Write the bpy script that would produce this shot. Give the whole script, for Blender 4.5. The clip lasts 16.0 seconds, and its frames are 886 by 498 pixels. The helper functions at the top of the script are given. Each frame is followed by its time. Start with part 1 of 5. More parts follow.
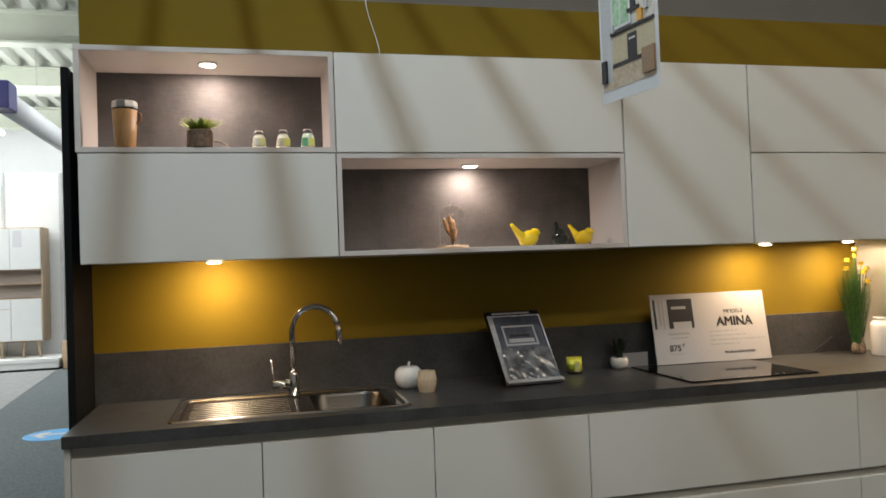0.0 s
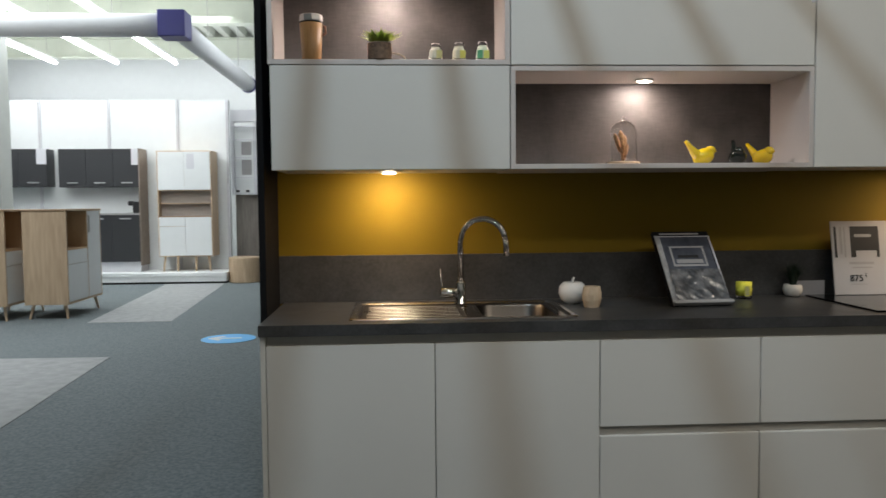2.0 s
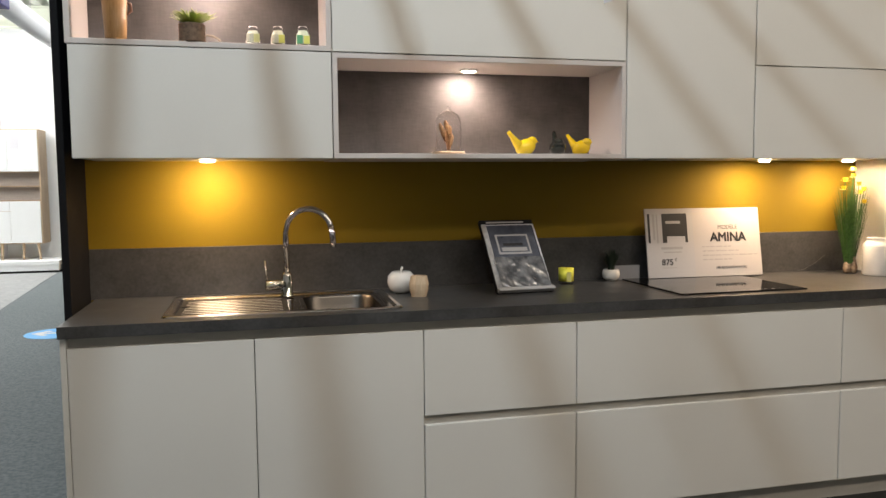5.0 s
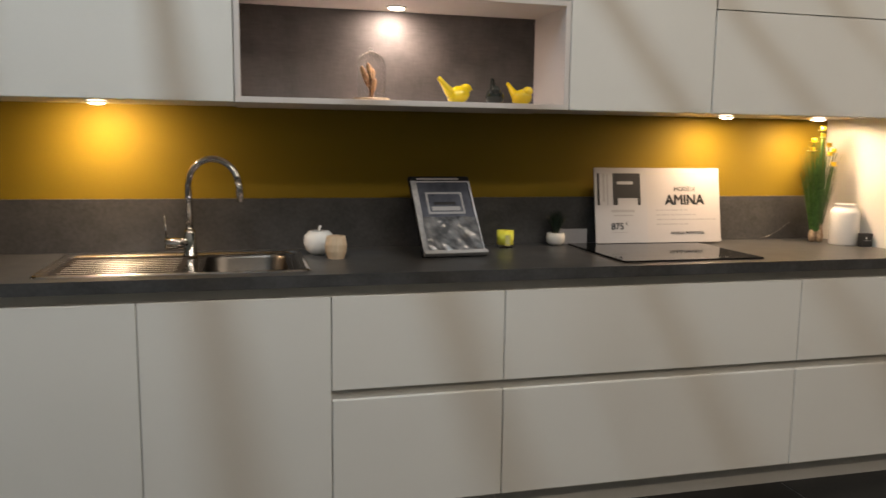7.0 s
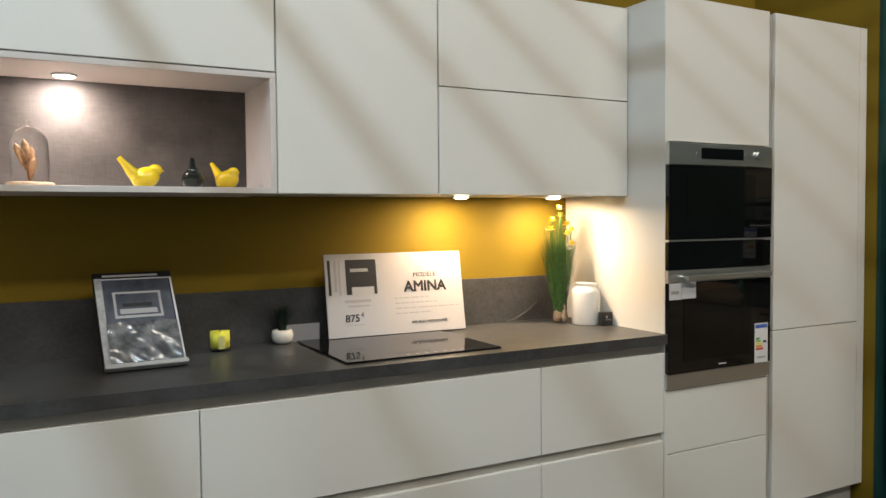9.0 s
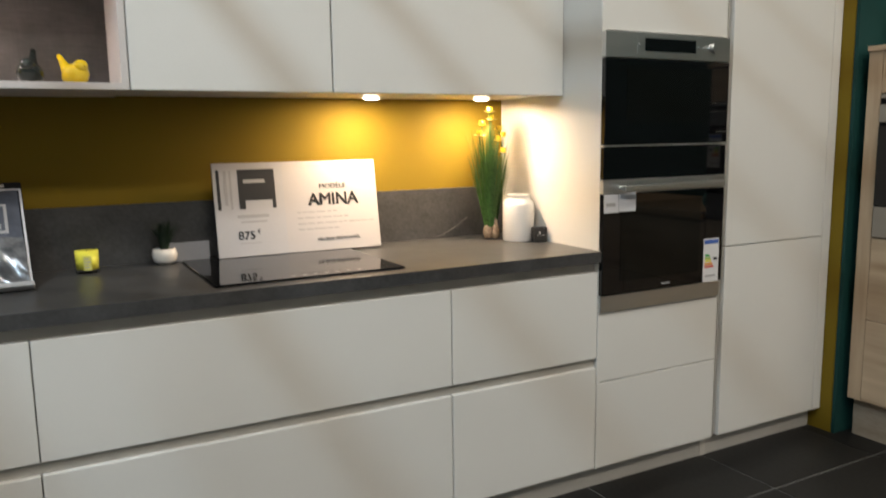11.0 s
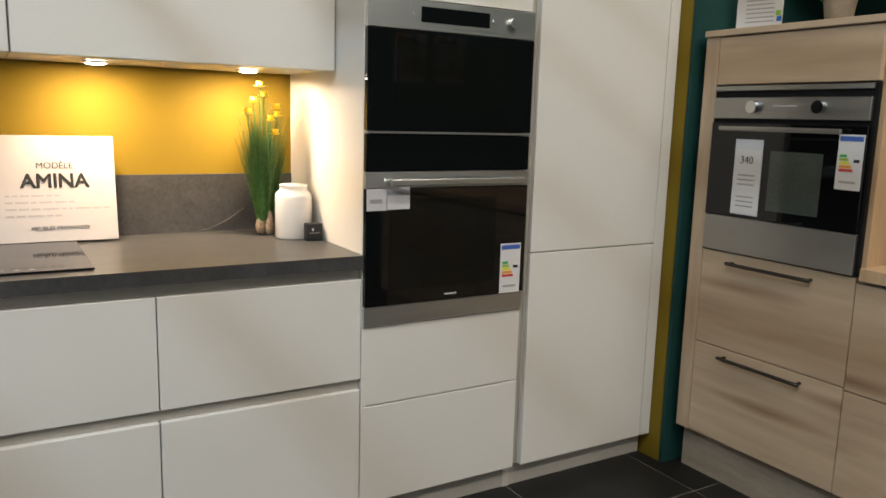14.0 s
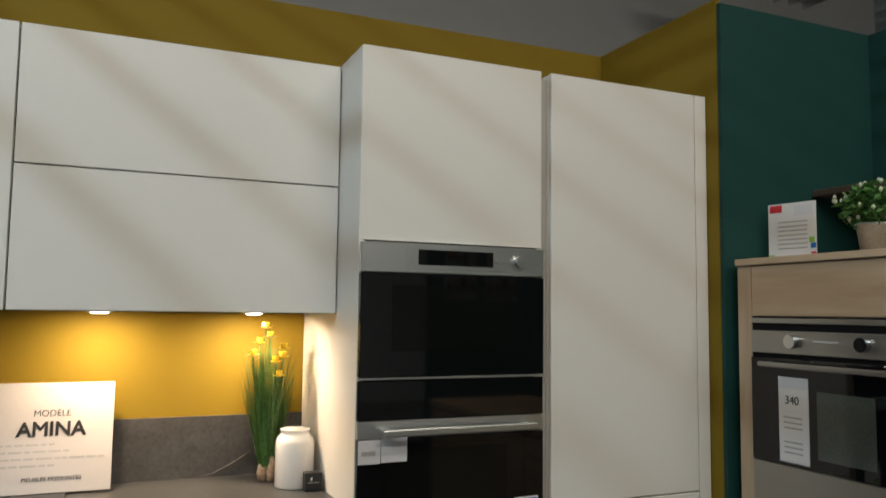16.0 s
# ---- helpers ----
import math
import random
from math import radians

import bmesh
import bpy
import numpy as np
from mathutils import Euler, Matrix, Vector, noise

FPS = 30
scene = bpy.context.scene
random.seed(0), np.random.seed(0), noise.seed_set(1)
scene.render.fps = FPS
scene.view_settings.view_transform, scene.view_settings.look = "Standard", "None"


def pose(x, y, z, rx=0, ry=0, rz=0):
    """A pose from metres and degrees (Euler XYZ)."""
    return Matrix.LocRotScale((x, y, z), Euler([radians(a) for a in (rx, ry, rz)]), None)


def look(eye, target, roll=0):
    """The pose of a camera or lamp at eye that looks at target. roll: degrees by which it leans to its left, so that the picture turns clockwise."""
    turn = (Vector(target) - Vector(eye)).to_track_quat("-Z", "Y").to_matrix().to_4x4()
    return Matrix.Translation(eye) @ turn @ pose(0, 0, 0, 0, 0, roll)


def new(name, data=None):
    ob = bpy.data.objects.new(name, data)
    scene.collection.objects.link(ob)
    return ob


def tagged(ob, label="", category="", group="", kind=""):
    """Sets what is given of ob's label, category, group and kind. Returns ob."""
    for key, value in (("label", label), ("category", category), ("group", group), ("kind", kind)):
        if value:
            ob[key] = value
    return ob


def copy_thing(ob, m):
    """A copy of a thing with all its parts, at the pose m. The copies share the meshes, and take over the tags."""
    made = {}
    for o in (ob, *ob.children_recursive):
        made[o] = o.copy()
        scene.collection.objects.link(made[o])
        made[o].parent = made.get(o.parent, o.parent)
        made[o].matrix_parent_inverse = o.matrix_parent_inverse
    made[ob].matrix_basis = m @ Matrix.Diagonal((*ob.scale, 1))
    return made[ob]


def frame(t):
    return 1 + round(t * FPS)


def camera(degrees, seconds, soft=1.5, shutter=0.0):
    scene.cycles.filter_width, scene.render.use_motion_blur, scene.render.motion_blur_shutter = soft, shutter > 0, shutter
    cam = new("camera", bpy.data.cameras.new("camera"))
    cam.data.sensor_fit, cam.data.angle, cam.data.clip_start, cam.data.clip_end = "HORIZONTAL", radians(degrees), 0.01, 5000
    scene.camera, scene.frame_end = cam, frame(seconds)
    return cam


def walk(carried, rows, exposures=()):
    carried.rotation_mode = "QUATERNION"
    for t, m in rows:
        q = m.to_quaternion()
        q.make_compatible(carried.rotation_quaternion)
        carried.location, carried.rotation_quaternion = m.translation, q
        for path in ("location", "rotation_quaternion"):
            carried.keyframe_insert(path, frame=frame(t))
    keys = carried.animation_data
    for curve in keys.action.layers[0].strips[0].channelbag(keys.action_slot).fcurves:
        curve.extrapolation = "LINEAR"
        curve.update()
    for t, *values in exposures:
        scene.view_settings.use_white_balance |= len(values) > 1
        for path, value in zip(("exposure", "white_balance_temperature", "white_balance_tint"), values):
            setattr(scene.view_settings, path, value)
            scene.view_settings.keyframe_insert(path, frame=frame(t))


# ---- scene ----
cam = camera(59.7, 16.0, soft=1.5, shutter=0.3)
PATH = [
    (0, (0.593, -2.716, 1.415), (1.069, -0.774, 1.462), -2.1),
    (0.5, (0.586, -2.708, 1.394), (1.119, -0.781, 1.338), -2.1),
    (1, (0.541, -2.723, 1.378), (1.013, -0.784, 1.251), -1.7),
    (1.2, (0.53, -2.733, 1.383), (0.936, -0.78, 1.239), -1.5),
    (1.5, (0.489, -2.724, 1.358), (0.798, -0.752, 1.228), -1.0),
    (2, (0.47, -2.737, 1.338), (0.588, -0.744, 1.222), -0.5),
    (2.2, (0.49, -2.752, 1.359), (0.57, -0.759, 1.207), -0.5),
    (2.5, (0.478, -2.747, 1.34), (0.59, -0.762, 1.121), -0.7),
    (2.6, (0.481, -2.746, 1.342), (0.61, -0.766, 1.089), -0.7),
    (3, (0.497, -2.724, 1.33), (0.73, -0.78, 0.921), -0.6),
    (3.5, (0.517, -2.728, 1.344), (0.873, -0.79, 1.0), -1.0),
    (4, (0.529, -2.716, 1.348), (1.004, -0.784, 1.142), -0.7),
    (4.2, (0.534, -2.727, 1.371), (1.029, -0.796, 1.204), -0.5),
    (6.5, (0.865, -2.586, 1.349), (1.266, -0.634, 1.173), -0.3),
    (7, (0.939, -2.491, 1.336), (1.429, -0.571, 1.069), 0.7),
    (7.5, (1.072, -2.385, 1.356), (1.743, -0.525, 1.061), 0.6),
    (8, (1.136, -2.31, 1.378), (1.991, -0.515, 1.161), 0.0),
    (8.5, (1.221, -2.259, 1.412), (2.174, -0.506, 1.279), -0.2),
    (8.7, (1.281, -2.269, 1.396), (2.237, -0.514, 1.319), -0.4),
    (10.8, (1.786, -2.16, 1.362), (2.686, -0.391, 1.114), -1.4),
    (11, (1.826, -2.132, 1.336), (2.762, -0.39, 1.042), -0.8),
    (11.5, (1.935, -2.129, 1.276), (2.865, -0.432, 0.77), -1.7),
    (12, (2.103, -2.186, 1.273), (2.831, -0.405, 0.73), -0.7),
    (12.5, (2.251, -2.247, 1.317), (3.008, -0.496, 0.716), -0.1),
    (13, (2.387, -2.229, 1.289), (3.364, -0.565, 0.763), 0.0),
    (13.2, (2.456, -2.189, 1.334), (3.516, -0.565, 0.846), 1.0),
    (13.5, (2.519, -2.163, 1.32), (3.59, -0.523, 0.918), 1.4),
    (14, (2.631, -2.114, 1.333), (3.638, -0.418, 0.999), 1.6),
    (14.5, (2.783, -2.12, 1.402), (3.667, -0.342, 1.155), 2.1),
    (15, (2.904, -2.128, 1.436), (3.728, -0.309, 1.327), 2.1),
    (15.5, (2.95, -2.139, 1.463), (3.723, -0.295, 1.478), 1.2),
    (16, (2.942, -2.112, 1.478), (3.739, -0.285, 1.641), 0.7),
]
EXPOSURES = [
    (0.0, -0.73, 6850, 11), (1.0, -0.68, 6800, 11), (1.5, -0.7, 6750, 11), (2.0, -0.88, 6600, 11), (2.8, -0.72, 6800, 14), (3.5, -0.22, 7100, 17), (4.2, -0.18, 7100, 16),
    (6.5, -0.50, 7150, 15), (7.5, -0.36, 7250, 16), (8.0, -0.26, 7200, 16), (8.6, -0.09, 6550, 9), (11.0, 0.0, 6550, 11), (11.5, -0.02, 6450, 11),
    (12.5, 0.17, 6450, 11), (13.5, 0.22, 6600, 13), (14.2, 0.03, 6550, 11), (15.0, -0.2, 6520, 10), (16.0, -0.3, 6480, 9),
]
walk(cam, [(t, look(eye, target, roll)) for t, eye, target, roll in PATH], EXPOSURES)

# ---- light ----
world = bpy.data.worlds.new("store_air")
scene.world = world
world.use_nodes = True
world.node_tree.nodes["Background"].inputs[0].default_value = (0.75, 0.85, 1.0, 1)
world.node_tree.nodes["Background"].inputs[1].default_value = 0.03


def area_lamp(name, eye, target, size, size_y, power, colour=(1, 1, 1)):
    d = bpy.data.lights.new(name, "AREA")
    d.shape, d.size, d.size_y, d.energy, d.color = "RECTANGLE", size, size_y, power, colour
    ob = new(name, d)
    ob.matrix_world = look(eye, target)
    return ob


COOL = (0.9, 0.96, 1.0)
# the tube above the aisle, whose light falls through added, unseen slats on the fronts
key = area_lamp("aisle_tube_light", (0.38, -2.0, 4.1), (0.38, -2.0, 0), 0.038, 1.8, 92, (0.62, 0.83, 1.0))
key.matrix_world = pose(0.38, -2.0, 4.1, 0, -5, 0)
# rows of shop lights over the rest of the store, with added fill lamps among them
area_lamp("shop_light_row", (2.9, -2.6, 4.8), (2.9, -2.3, 0), 6.0, 0.4, 100, (1.0, 0.92, 0.79))
area_lamp("shop_light_row_rear", (3.4, -4.6, 4.8), (3.4, -3.0, 0), 6.0, 0.4, 158, (1.0, 0.92, 0.80))
# unseen fill: brightens the south wall that the oven steel mirrors
area_lamp("south_wall_fill", (2.0, -7.5, 4.6), (2.0, -10, 1.2), 8.0, 0.5, 80, (1.0, 0.98, 0.94))
area_lamp("shop_light_far", (-5.2, 9.8, 4.55), (-5.2, 10.3, 0), 5.5, 5.5, 520, COOL)
# added lamp that stands for the tubes' upward spill on the roof
area_lamp("tube_spill_up", (-5.2, 10.5, 4.3), (-5.2, 10.6, 6), 6.0, 10.0, 370, COOL)
# added fill, no lamp known here: lightens the north wall above the shelving
area_lamp("end_wall_fill", (-5.2, 15.6, 4.4), (-5.2, 17.2, 3.6), 8.0, 0.4, 90, COOL)
# hidden fill added behind the display to brighten the duct's near side
area_lamp("duct_fill", (-0.6, 10.0, 4.1), (-2.6, 10.4, 3.7), 5.0, 0.4, 110, COOL)
area_lamp("shop_light_side", (-4.6, 3.9, 4.7), (-4.4, 3.9, 0), 2.5, 4.0, 420, COOL)
LAMP_Y = 0.45
for lx, ly, lz, p, tilt in ((0.44, LAMP_Y, 1.450, 6.6, 0.36), (2.93, LAMP_Y, 1.450, 7.2, 0.1), (3.39, LAMP_Y, 1.450, 6.9, 0.08), (0.442, 0.385, 2.210, 5.4, 0.2), (1.492, 0.425, 1.822, 4.5, 0.2)):
    led = area_lamp("cabinet_spot_light", (lx, ly, lz), (lx, ly + tilt, lz - 1), 0.05, 0.05, p, (1.0, 0.75, 0.50) if lz < 1.5 else (1.0, 0.84, 0.76))
    led.data.shape = "DISK"


# ---- materials ----
def material(name, colour, rough=0.5, metal=0.0, var=0.08, scale=6.0, fine=120.0, bump=0.0, stretch=(1, 1, 1), colour2=None, coat=0.0, spread=(0.35, 0.65), rough_var=0.08, spec=0.5, random_tone=0.0, distort=0.0, knots=0.0):
    m = bpy.data.materials.new(name)
    m.use_nodes = True
    nt = m.node_tree
    b = nt.nodes["Principled BSDF"]
    tc = nt.nodes.new("ShaderNodeTexCoord")
    mp = nt.nodes.new("ShaderNodeMapping")
    mp.inputs["Scale"].default_value = stretch
    nt.links.new(tc.outputs["Object"], mp.inputs[0])
    big = nt.nodes.new("ShaderNodeTexNoise")
    big.inputs["Scale"].default_value, big.inputs["Detail"].default_value = scale, 5
    big.inputs["Distortion"].default_value = distort
    small = nt.nodes.new("ShaderNodeTexNoise")
    small.inputs["Scale"].default_value, small.inputs["Detail"].default_value = fine, 3
    for n in (big, small):
        nt.links.new(mp.outputs[0], n.inputs["Vector"])
    mixf = nt.nodes.new("ShaderNodeMix")
    mixf.inputs[0].default_value = 0.45
    nt.links.new(big.outputs[0], mixf.inputs[2])
    nt.links.new(small.outputs[0], mixf.inputs[3])
    ramp = nt.nodes.new("ShaderNodeValToRGB")
    ramp.color_ramp.elements[0].position, ramp.color_ramp.elements[1].position = spread
    c2 = colour2 or [min(1, c * (1 + var)) for c in colour]
    c1 = colour if colour2 else [c * (1 - var) for c in colour]
    ramp.color_ramp.elements[0].color, ramp.color_ramp.elements[1].color = (*c1, 1), (*c2, 1)
    nt.links.new(mixf.outputs[0], ramp.inputs[0])
    out = ramp.outputs[0]
    if knots:
        axes, spot = nt.nodes.new("ShaderNodeSeparateXYZ"), nt.nodes.new("ShaderNodeCombineXYZ")
        nt.links.new(mp.outputs[0], axes.inputs[0])
        nt.links.new(axes.outputs[1], spot.inputs[0])
        nt.links.new(axes.outputs[2], spot.inputs[1])
        cell = nt.nodes.new("ShaderNodeTexVoronoi")
        cell.voronoi_dimensions = "2D"
        cell.inputs["Scale"].default_value = knots
        nt.links.new(spot.outputs[0], cell.inputs["Vector"])
        ring = nt.nodes.new("ShaderNodeMapRange")
        ring.inputs[1].default_value, ring.inputs[2].default_value, ring.inputs[3].default_value, ring.inputs[4].default_value = 0.02, 0.20, 0.85, 0.0
        nt.links.new(cell.outputs["Distance"], ring.inputs[0])
        dark = nt.nodes.new("ShaderNodeMix")
        dark.data_type, dark.blend_type = "RGBA", "MULTIPLY"
        dark.inputs[7].default_value = (0.50, 0.40, 0.31, 1)
        nt.links.new(ring.outputs[0], dark.inputs[0])
        nt.links.new(out, dark.inputs[6])
        out = dark.outputs[2]
    if random_tone:
        info = nt.nodes.new("ShaderNodeObjectInfo")
        rng = nt.nodes.new("ShaderNodeMapRange")
        rng.inputs[3].default_value, rng.inputs[4].default_value = 1 - random_tone, 1 + random_tone
        nt.links.new(info.outputs["Random"], rng.inputs[0])
        hsv = nt.nodes.new("ShaderNodeHueSaturation")
        nt.links.new(rng.outputs[0], hsv.inputs["Value"])
        nt.links.new(out, hsv.inputs["Color"])
        out = hsv.outputs[0]
    nt.links.new(out, b.inputs["Base Color"])
    rr = nt.nodes.new("ShaderNodeMapRange")
    rr.inputs[3].default_value, rr.inputs[4].default_value = max(0.02, rough - rough_var), min(1, rough + rough_var)
    nt.links.new(big.outputs[0], rr.inputs[0])
    nt.links.new(rr.outputs[0], b.inputs["Roughness"])
    b.inputs["Metallic"].default_value = metal
    b.inputs["Specular IOR Level"].default_value = spec
    b.inputs["Coat Weight"].default_value = coat
    if bump:
        bp = nt.nodes.new("ShaderNodeBump")
        bp.inputs["Strength"].default_value, bp.inputs["Distance"].default_value = bump, 0.004
        nt.links.new(mixf.outputs[0], bp.inputs["Height"])
        nt.links.new(bp.outputs[0], b.inputs["Normal"])
    return m


def glow(name, colour, strength):
    m = bpy.data.materials.new(name)
    m.use_nodes = True
    b = m.node_tree.nodes["Principled BSDF"]
    b.inputs["Emission Color"].default_value, b.inputs["Emission Strength"].default_value = (*colour, 1), strength
    b.inputs["Base Color"].default_value = (*colour, 1)
    return m


def glass(name, colour, rough=0.02, ior=1.45):
    m = bpy.data.materials.new(name)
    m.use_nodes = True
    b = m.node_tree.nodes["Principled BSDF"]
    b.inputs["Base Color"].default_value, b.inputs["Roughness"].default_value = (*colour, 1), rough
    b.inputs["Transmission Weight"].default_value, b.inputs["IOR"].default_value = 1.0, ior
    return m


def woven(name, dark, pale, rough=0.6):
    """A linen-look laminate: threads across and upright over soft blotches."""
    m = bpy.data.materials.new(name)
    m.use_nodes = True
    nt = m.node_tree
    b = nt.nodes["Principled BSDF"]
    tc = nt.nodes.new("ShaderNodeTexCoord")
    fields = []
    for stretch, scale, detail in (((22, 1, 120), 1.0, 6), ((120, 1, 22), 1.0, 6), ((1, 1, 1), 7.0, 7)):
        mp = nt.nodes.new("ShaderNodeMapping")
        mp.inputs["Scale"].default_value = stretch
        n = nt.nodes.new("ShaderNodeTexNoise")
        n.inputs["Scale"].default_value, n.inputs["Detail"].default_value = scale, detail
        nt.links.new(tc.outputs["Object"], mp.inputs[0])
        nt.links.new(mp.outputs[0], n.inputs["Vector"])
        fields.append(n.outputs[0])
    weave, total = nt.nodes.new("ShaderNodeMix"), nt.nodes.new("ShaderNodeMix")
    weave.inputs[0].default_value, total.inputs[0].default_value = 0.42, 0.6
    nt.links.new(fields[0], weave.inputs[2])
    nt.links.new(fields[1], weave.inputs[3])
    nt.links.new(weave.outputs[0], total.inputs[2])
    nt.links.new(fields[2], total.inputs[3])
    ramp = nt.nodes.new("ShaderNodeValToRGB")
    ramp.color_ramp.elements[0].position, ramp.color_ramp.elements[1].position = 0.34, 0.66
    ramp.color_ramp.elements[0].color, ramp.color_ramp.elements[1].color = (*dark, 1), (*pale, 1)
    nt.links.new(total.outputs[0], ramp.inputs[0])
    nt.links.new(ramp.outputs[0], b.inputs["Base Color"])
    bp = nt.nodes.new("ShaderNodeBump")
    bp.inputs["Strength"].default_value, bp.inputs["Distance"].default_value = 0.25, 0.003
    nt.links.new(weave.outputs[0], bp.inputs["Height"])
    nt.links.new(bp.outputs[0], b.inputs["Normal"])
    b.inputs["Roughness"].default_value = rough
    return m


LINEN = woven("grey_linen_laminate", (0.042, 0.038, 0.036), (0.098, 0.088, 0.084))
WHITE = material("satin_white_lacquer", (0.72, 0.705, 0.665), 0.42, var=0.02, scale=2.5, fine=300, bump=0.01)
EDGE = material("white_edge_band", (0.63, 0.605, 0.555), 0.45, var=0.02)
CARCASS = material("grey_carcass", (0.30, 0.28, 0.26), 0.6, var=0.04)
PROFILE = material("grey_grip_profile", (0.43, 0.41, 0.37), 0.45, metal=0.1, var=0.03)
PLINTH = material("pale_grey_plinth", (0.54, 0.52, 0.48), 0.5, var=0.04)
# cabinet white with the niche lamps' pinkish cast mixed into the colour
INNER = material("lamp_tinted_niche_white", (0.62, 0.57, 0.54), 0.5, var=0.02)
STONE = material("grey_stone_laminate", (0.032, 0.032, 0.032), 0.34, scale=9, fine=90, bump=0.05, colour2=(0.076, 0.075, 0.075), spread=(0.3, 0.7), spec=0.42)
YELLOW = material("mustard_wall_paint", (0.200, 0.132, 0.008), 0.75, var=0.04, scale=3, fine=220, bump=0.05, stretch=(1, 1, 3), spec=0.25)
GREEN = material("dark_green_wall_paint", (0.0065, 0.048, 0.043), 0.7, var=0.06, scale=3, fine=200, bump=0.05, spec=0.3)
GREY_WALL = material("pale_grey_wall", (0.36, 0.355, 0.345), 0.8, var=0.03, scale=2)
BLACK = material("black_panel", (0.008, 0.008, 0.009), 0.65, var=0.1, spec=0.15)
TILE = material("anthracite_floor_tile", (0.010, 0.0098, 0.0095), 0.5, scale=4, fine=60, bump=0.04, spec=0.2, colour2=(0.020, 0.0195, 0.0185), random_tone=0.12)
GROUT = material("grey_grout", (0.24, 0.24, 0.23), 0.9, var=0.1)
CARPET = material("blue_grey_carpet", (0.105, 0.126, 0.134), 0.97, scale=45, fine=260, bump=0.3, colour2=(0.20, 0.225, 0.23), spread=(0.36, 0.62), spec=0.1)
CARPET_LIGHT = material("light_grey_carpet", (0.27, 0.28, 0.28), 0.97, scale=10, fine=260, bump=0.5, colour2=(0.37, 0.38, 0.38), spec=0.1)
STEEL = material("brushed_steel", (0.61, 0.62, 0.615), 0.36, metal=1.0, var=0.03, scale=4, fine=60, stretch=(1, 6, 14))
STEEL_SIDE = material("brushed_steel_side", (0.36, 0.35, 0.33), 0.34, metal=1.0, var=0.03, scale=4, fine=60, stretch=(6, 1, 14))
SINK_STEEL = material("satin_sink_steel", (0.40, 0.37, 0.345), 0.16, metal=1.0, var=0.04, scale=6, fine=90, stretch=(1, 8, 8))
# lighter copy of the sink steel: the rim's gleam put into its colour
RIM_STEEL = material("lit_rim_steel", (0.72, 0.70, 0.68), 0.2, metal=1.0, var=0.02, scale=6, fine=60)
CHROME = material("polished_chrome", (0.60, 0.585, 0.57), 0.08, metal=1.0, var=0.01, rough_var=0.03)
HOB_GLASS = material("hob_glass", (0.005, 0.005, 0.0055), 0.05, var=0.0, rough_var=0.0, spec=0.22)
# near-black colour stands for the shade between the drainer ribs
GROOVE_SHADE = material("shaded_groove_steel", (0.035, 0.031, 0.028), 0.7, spec=0.1, var=0.1, scale=8)
# darker copy of the sink steel: the bowl's inner shade put into its colour
BOWL_SHADE = material("shaded_bowl_steel", (0.10, 0.09, 0.08), 0.3, metal=1.0, var=0.06, scale=6)
SIGN_PANEL = material("pale_panel_print", (0.46, 0.45, 0.46), 0.6, var=0.02)
SIGN_CARD = material("off_white_sign_board", (0.48, 0.455, 0.45), 0.6, var=0.015)
BLACK_GLASS = material("black_glass", (0.004, 0.004, 0.0045), 0.04, var=0.0, rough_var=0.0, spec=0.45)
OVEN_WINDOW = material("smoked_oven_window", (0.005, 0.0055, 0.005), 0.06, var=0.0, rough_var=0.0, spec=0.25)
OAK_TONES = (0.355, 0.246, 0.156), (0.60, 0.455, 0.308)
OAK = material("pale_oak_decor", OAK_TONES[0], 0.5, scale=1.0, fine=4.5, stretch=(3, 0.6, 6), colour2=OAK_TONES[1], spread=(0.26, 0.70), distort=0.8, bump=0.03, random_tone=0.05, knots=1.15)
OAK_UP = material("pale_oak_upright_grain", OAK_TONES[0], 0.5, scale=1.0, fine=4.5, stretch=(6, 6, 0.6), colour2=OAK_TONES[1], spread=(0.26, 0.70), distort=0.8, bump=0.03, random_tone=0.05)
OAK_BRIGHT = material("honey_oak_decor", (0.43, 0.275, 0.15), 0.5, scale=1.4, fine=12, stretch=(7, 7, 0.5), colour2=(0.56, 0.385, 0.225), spread=(0.28, 0.72), distort=0.3, bump=0.03)
BRONZE = material("dark_bronze", (0.05, 0.04, 0.034), 0.4, metal=0.8, var=0.1)
PAPER = material("white_card", (0.70, 0.685, 0.68), 0.6, var=0.01)
PAPER_GREY = material("pale_grey_card", (0.62, 0.62, 0.65), 0.6, var=0.02)
INK = material("black_print", (0.012, 0.012, 0.013), 0.6, var=0.05)
INK_GREY = material("grey_print", (0.36, 0.35, 0.35), 0.6, var=0.05)
CERAMIC = material("white_glazed_ceramic", (0.74, 0.72, 0.69), 0.25, var=0.03, scale=12, coat=0.3)
LED = glow("warm_led_lens", (1.0, 0.88, 0.72), 40.0)
TUBE = glow("cool_tube", (0.95, 0.98, 1.0), 26.0)
SHOP_WHITE = material("shop_white_panel", (0.74, 0.76, 0.76), 0.6, var=0.02)
DECK = material("painted_steel_deck", (0.50, 0.52, 0.47), 0.6, var=0.04)
BEAM = material("painted_steel_beam", (0.52, 0.55, 0.47), 0.6, var=0.04)
DUCT = material("white_duct_sleeve", (0.74, 0.76, 0.78), 0.55, var=0.03)
BLUE = material("deep_blue_plastic", (0.012, 0.012, 0.16), 0.5, var=0.05)
ANTHRACITE = material("anthracite_front", (0.030, 0.031, 0.034), 0.5, var=0.05)
SKY_BLUE = material("blue_floor_sticker", (0.10, 0.42, 0.78), 0.5, var=0.03)
BIRD_YELLOW = material("yellow_glazed_ceramic", (0.72, 0.52, 0.01), 0.25, var=0.03, coat=0.4)
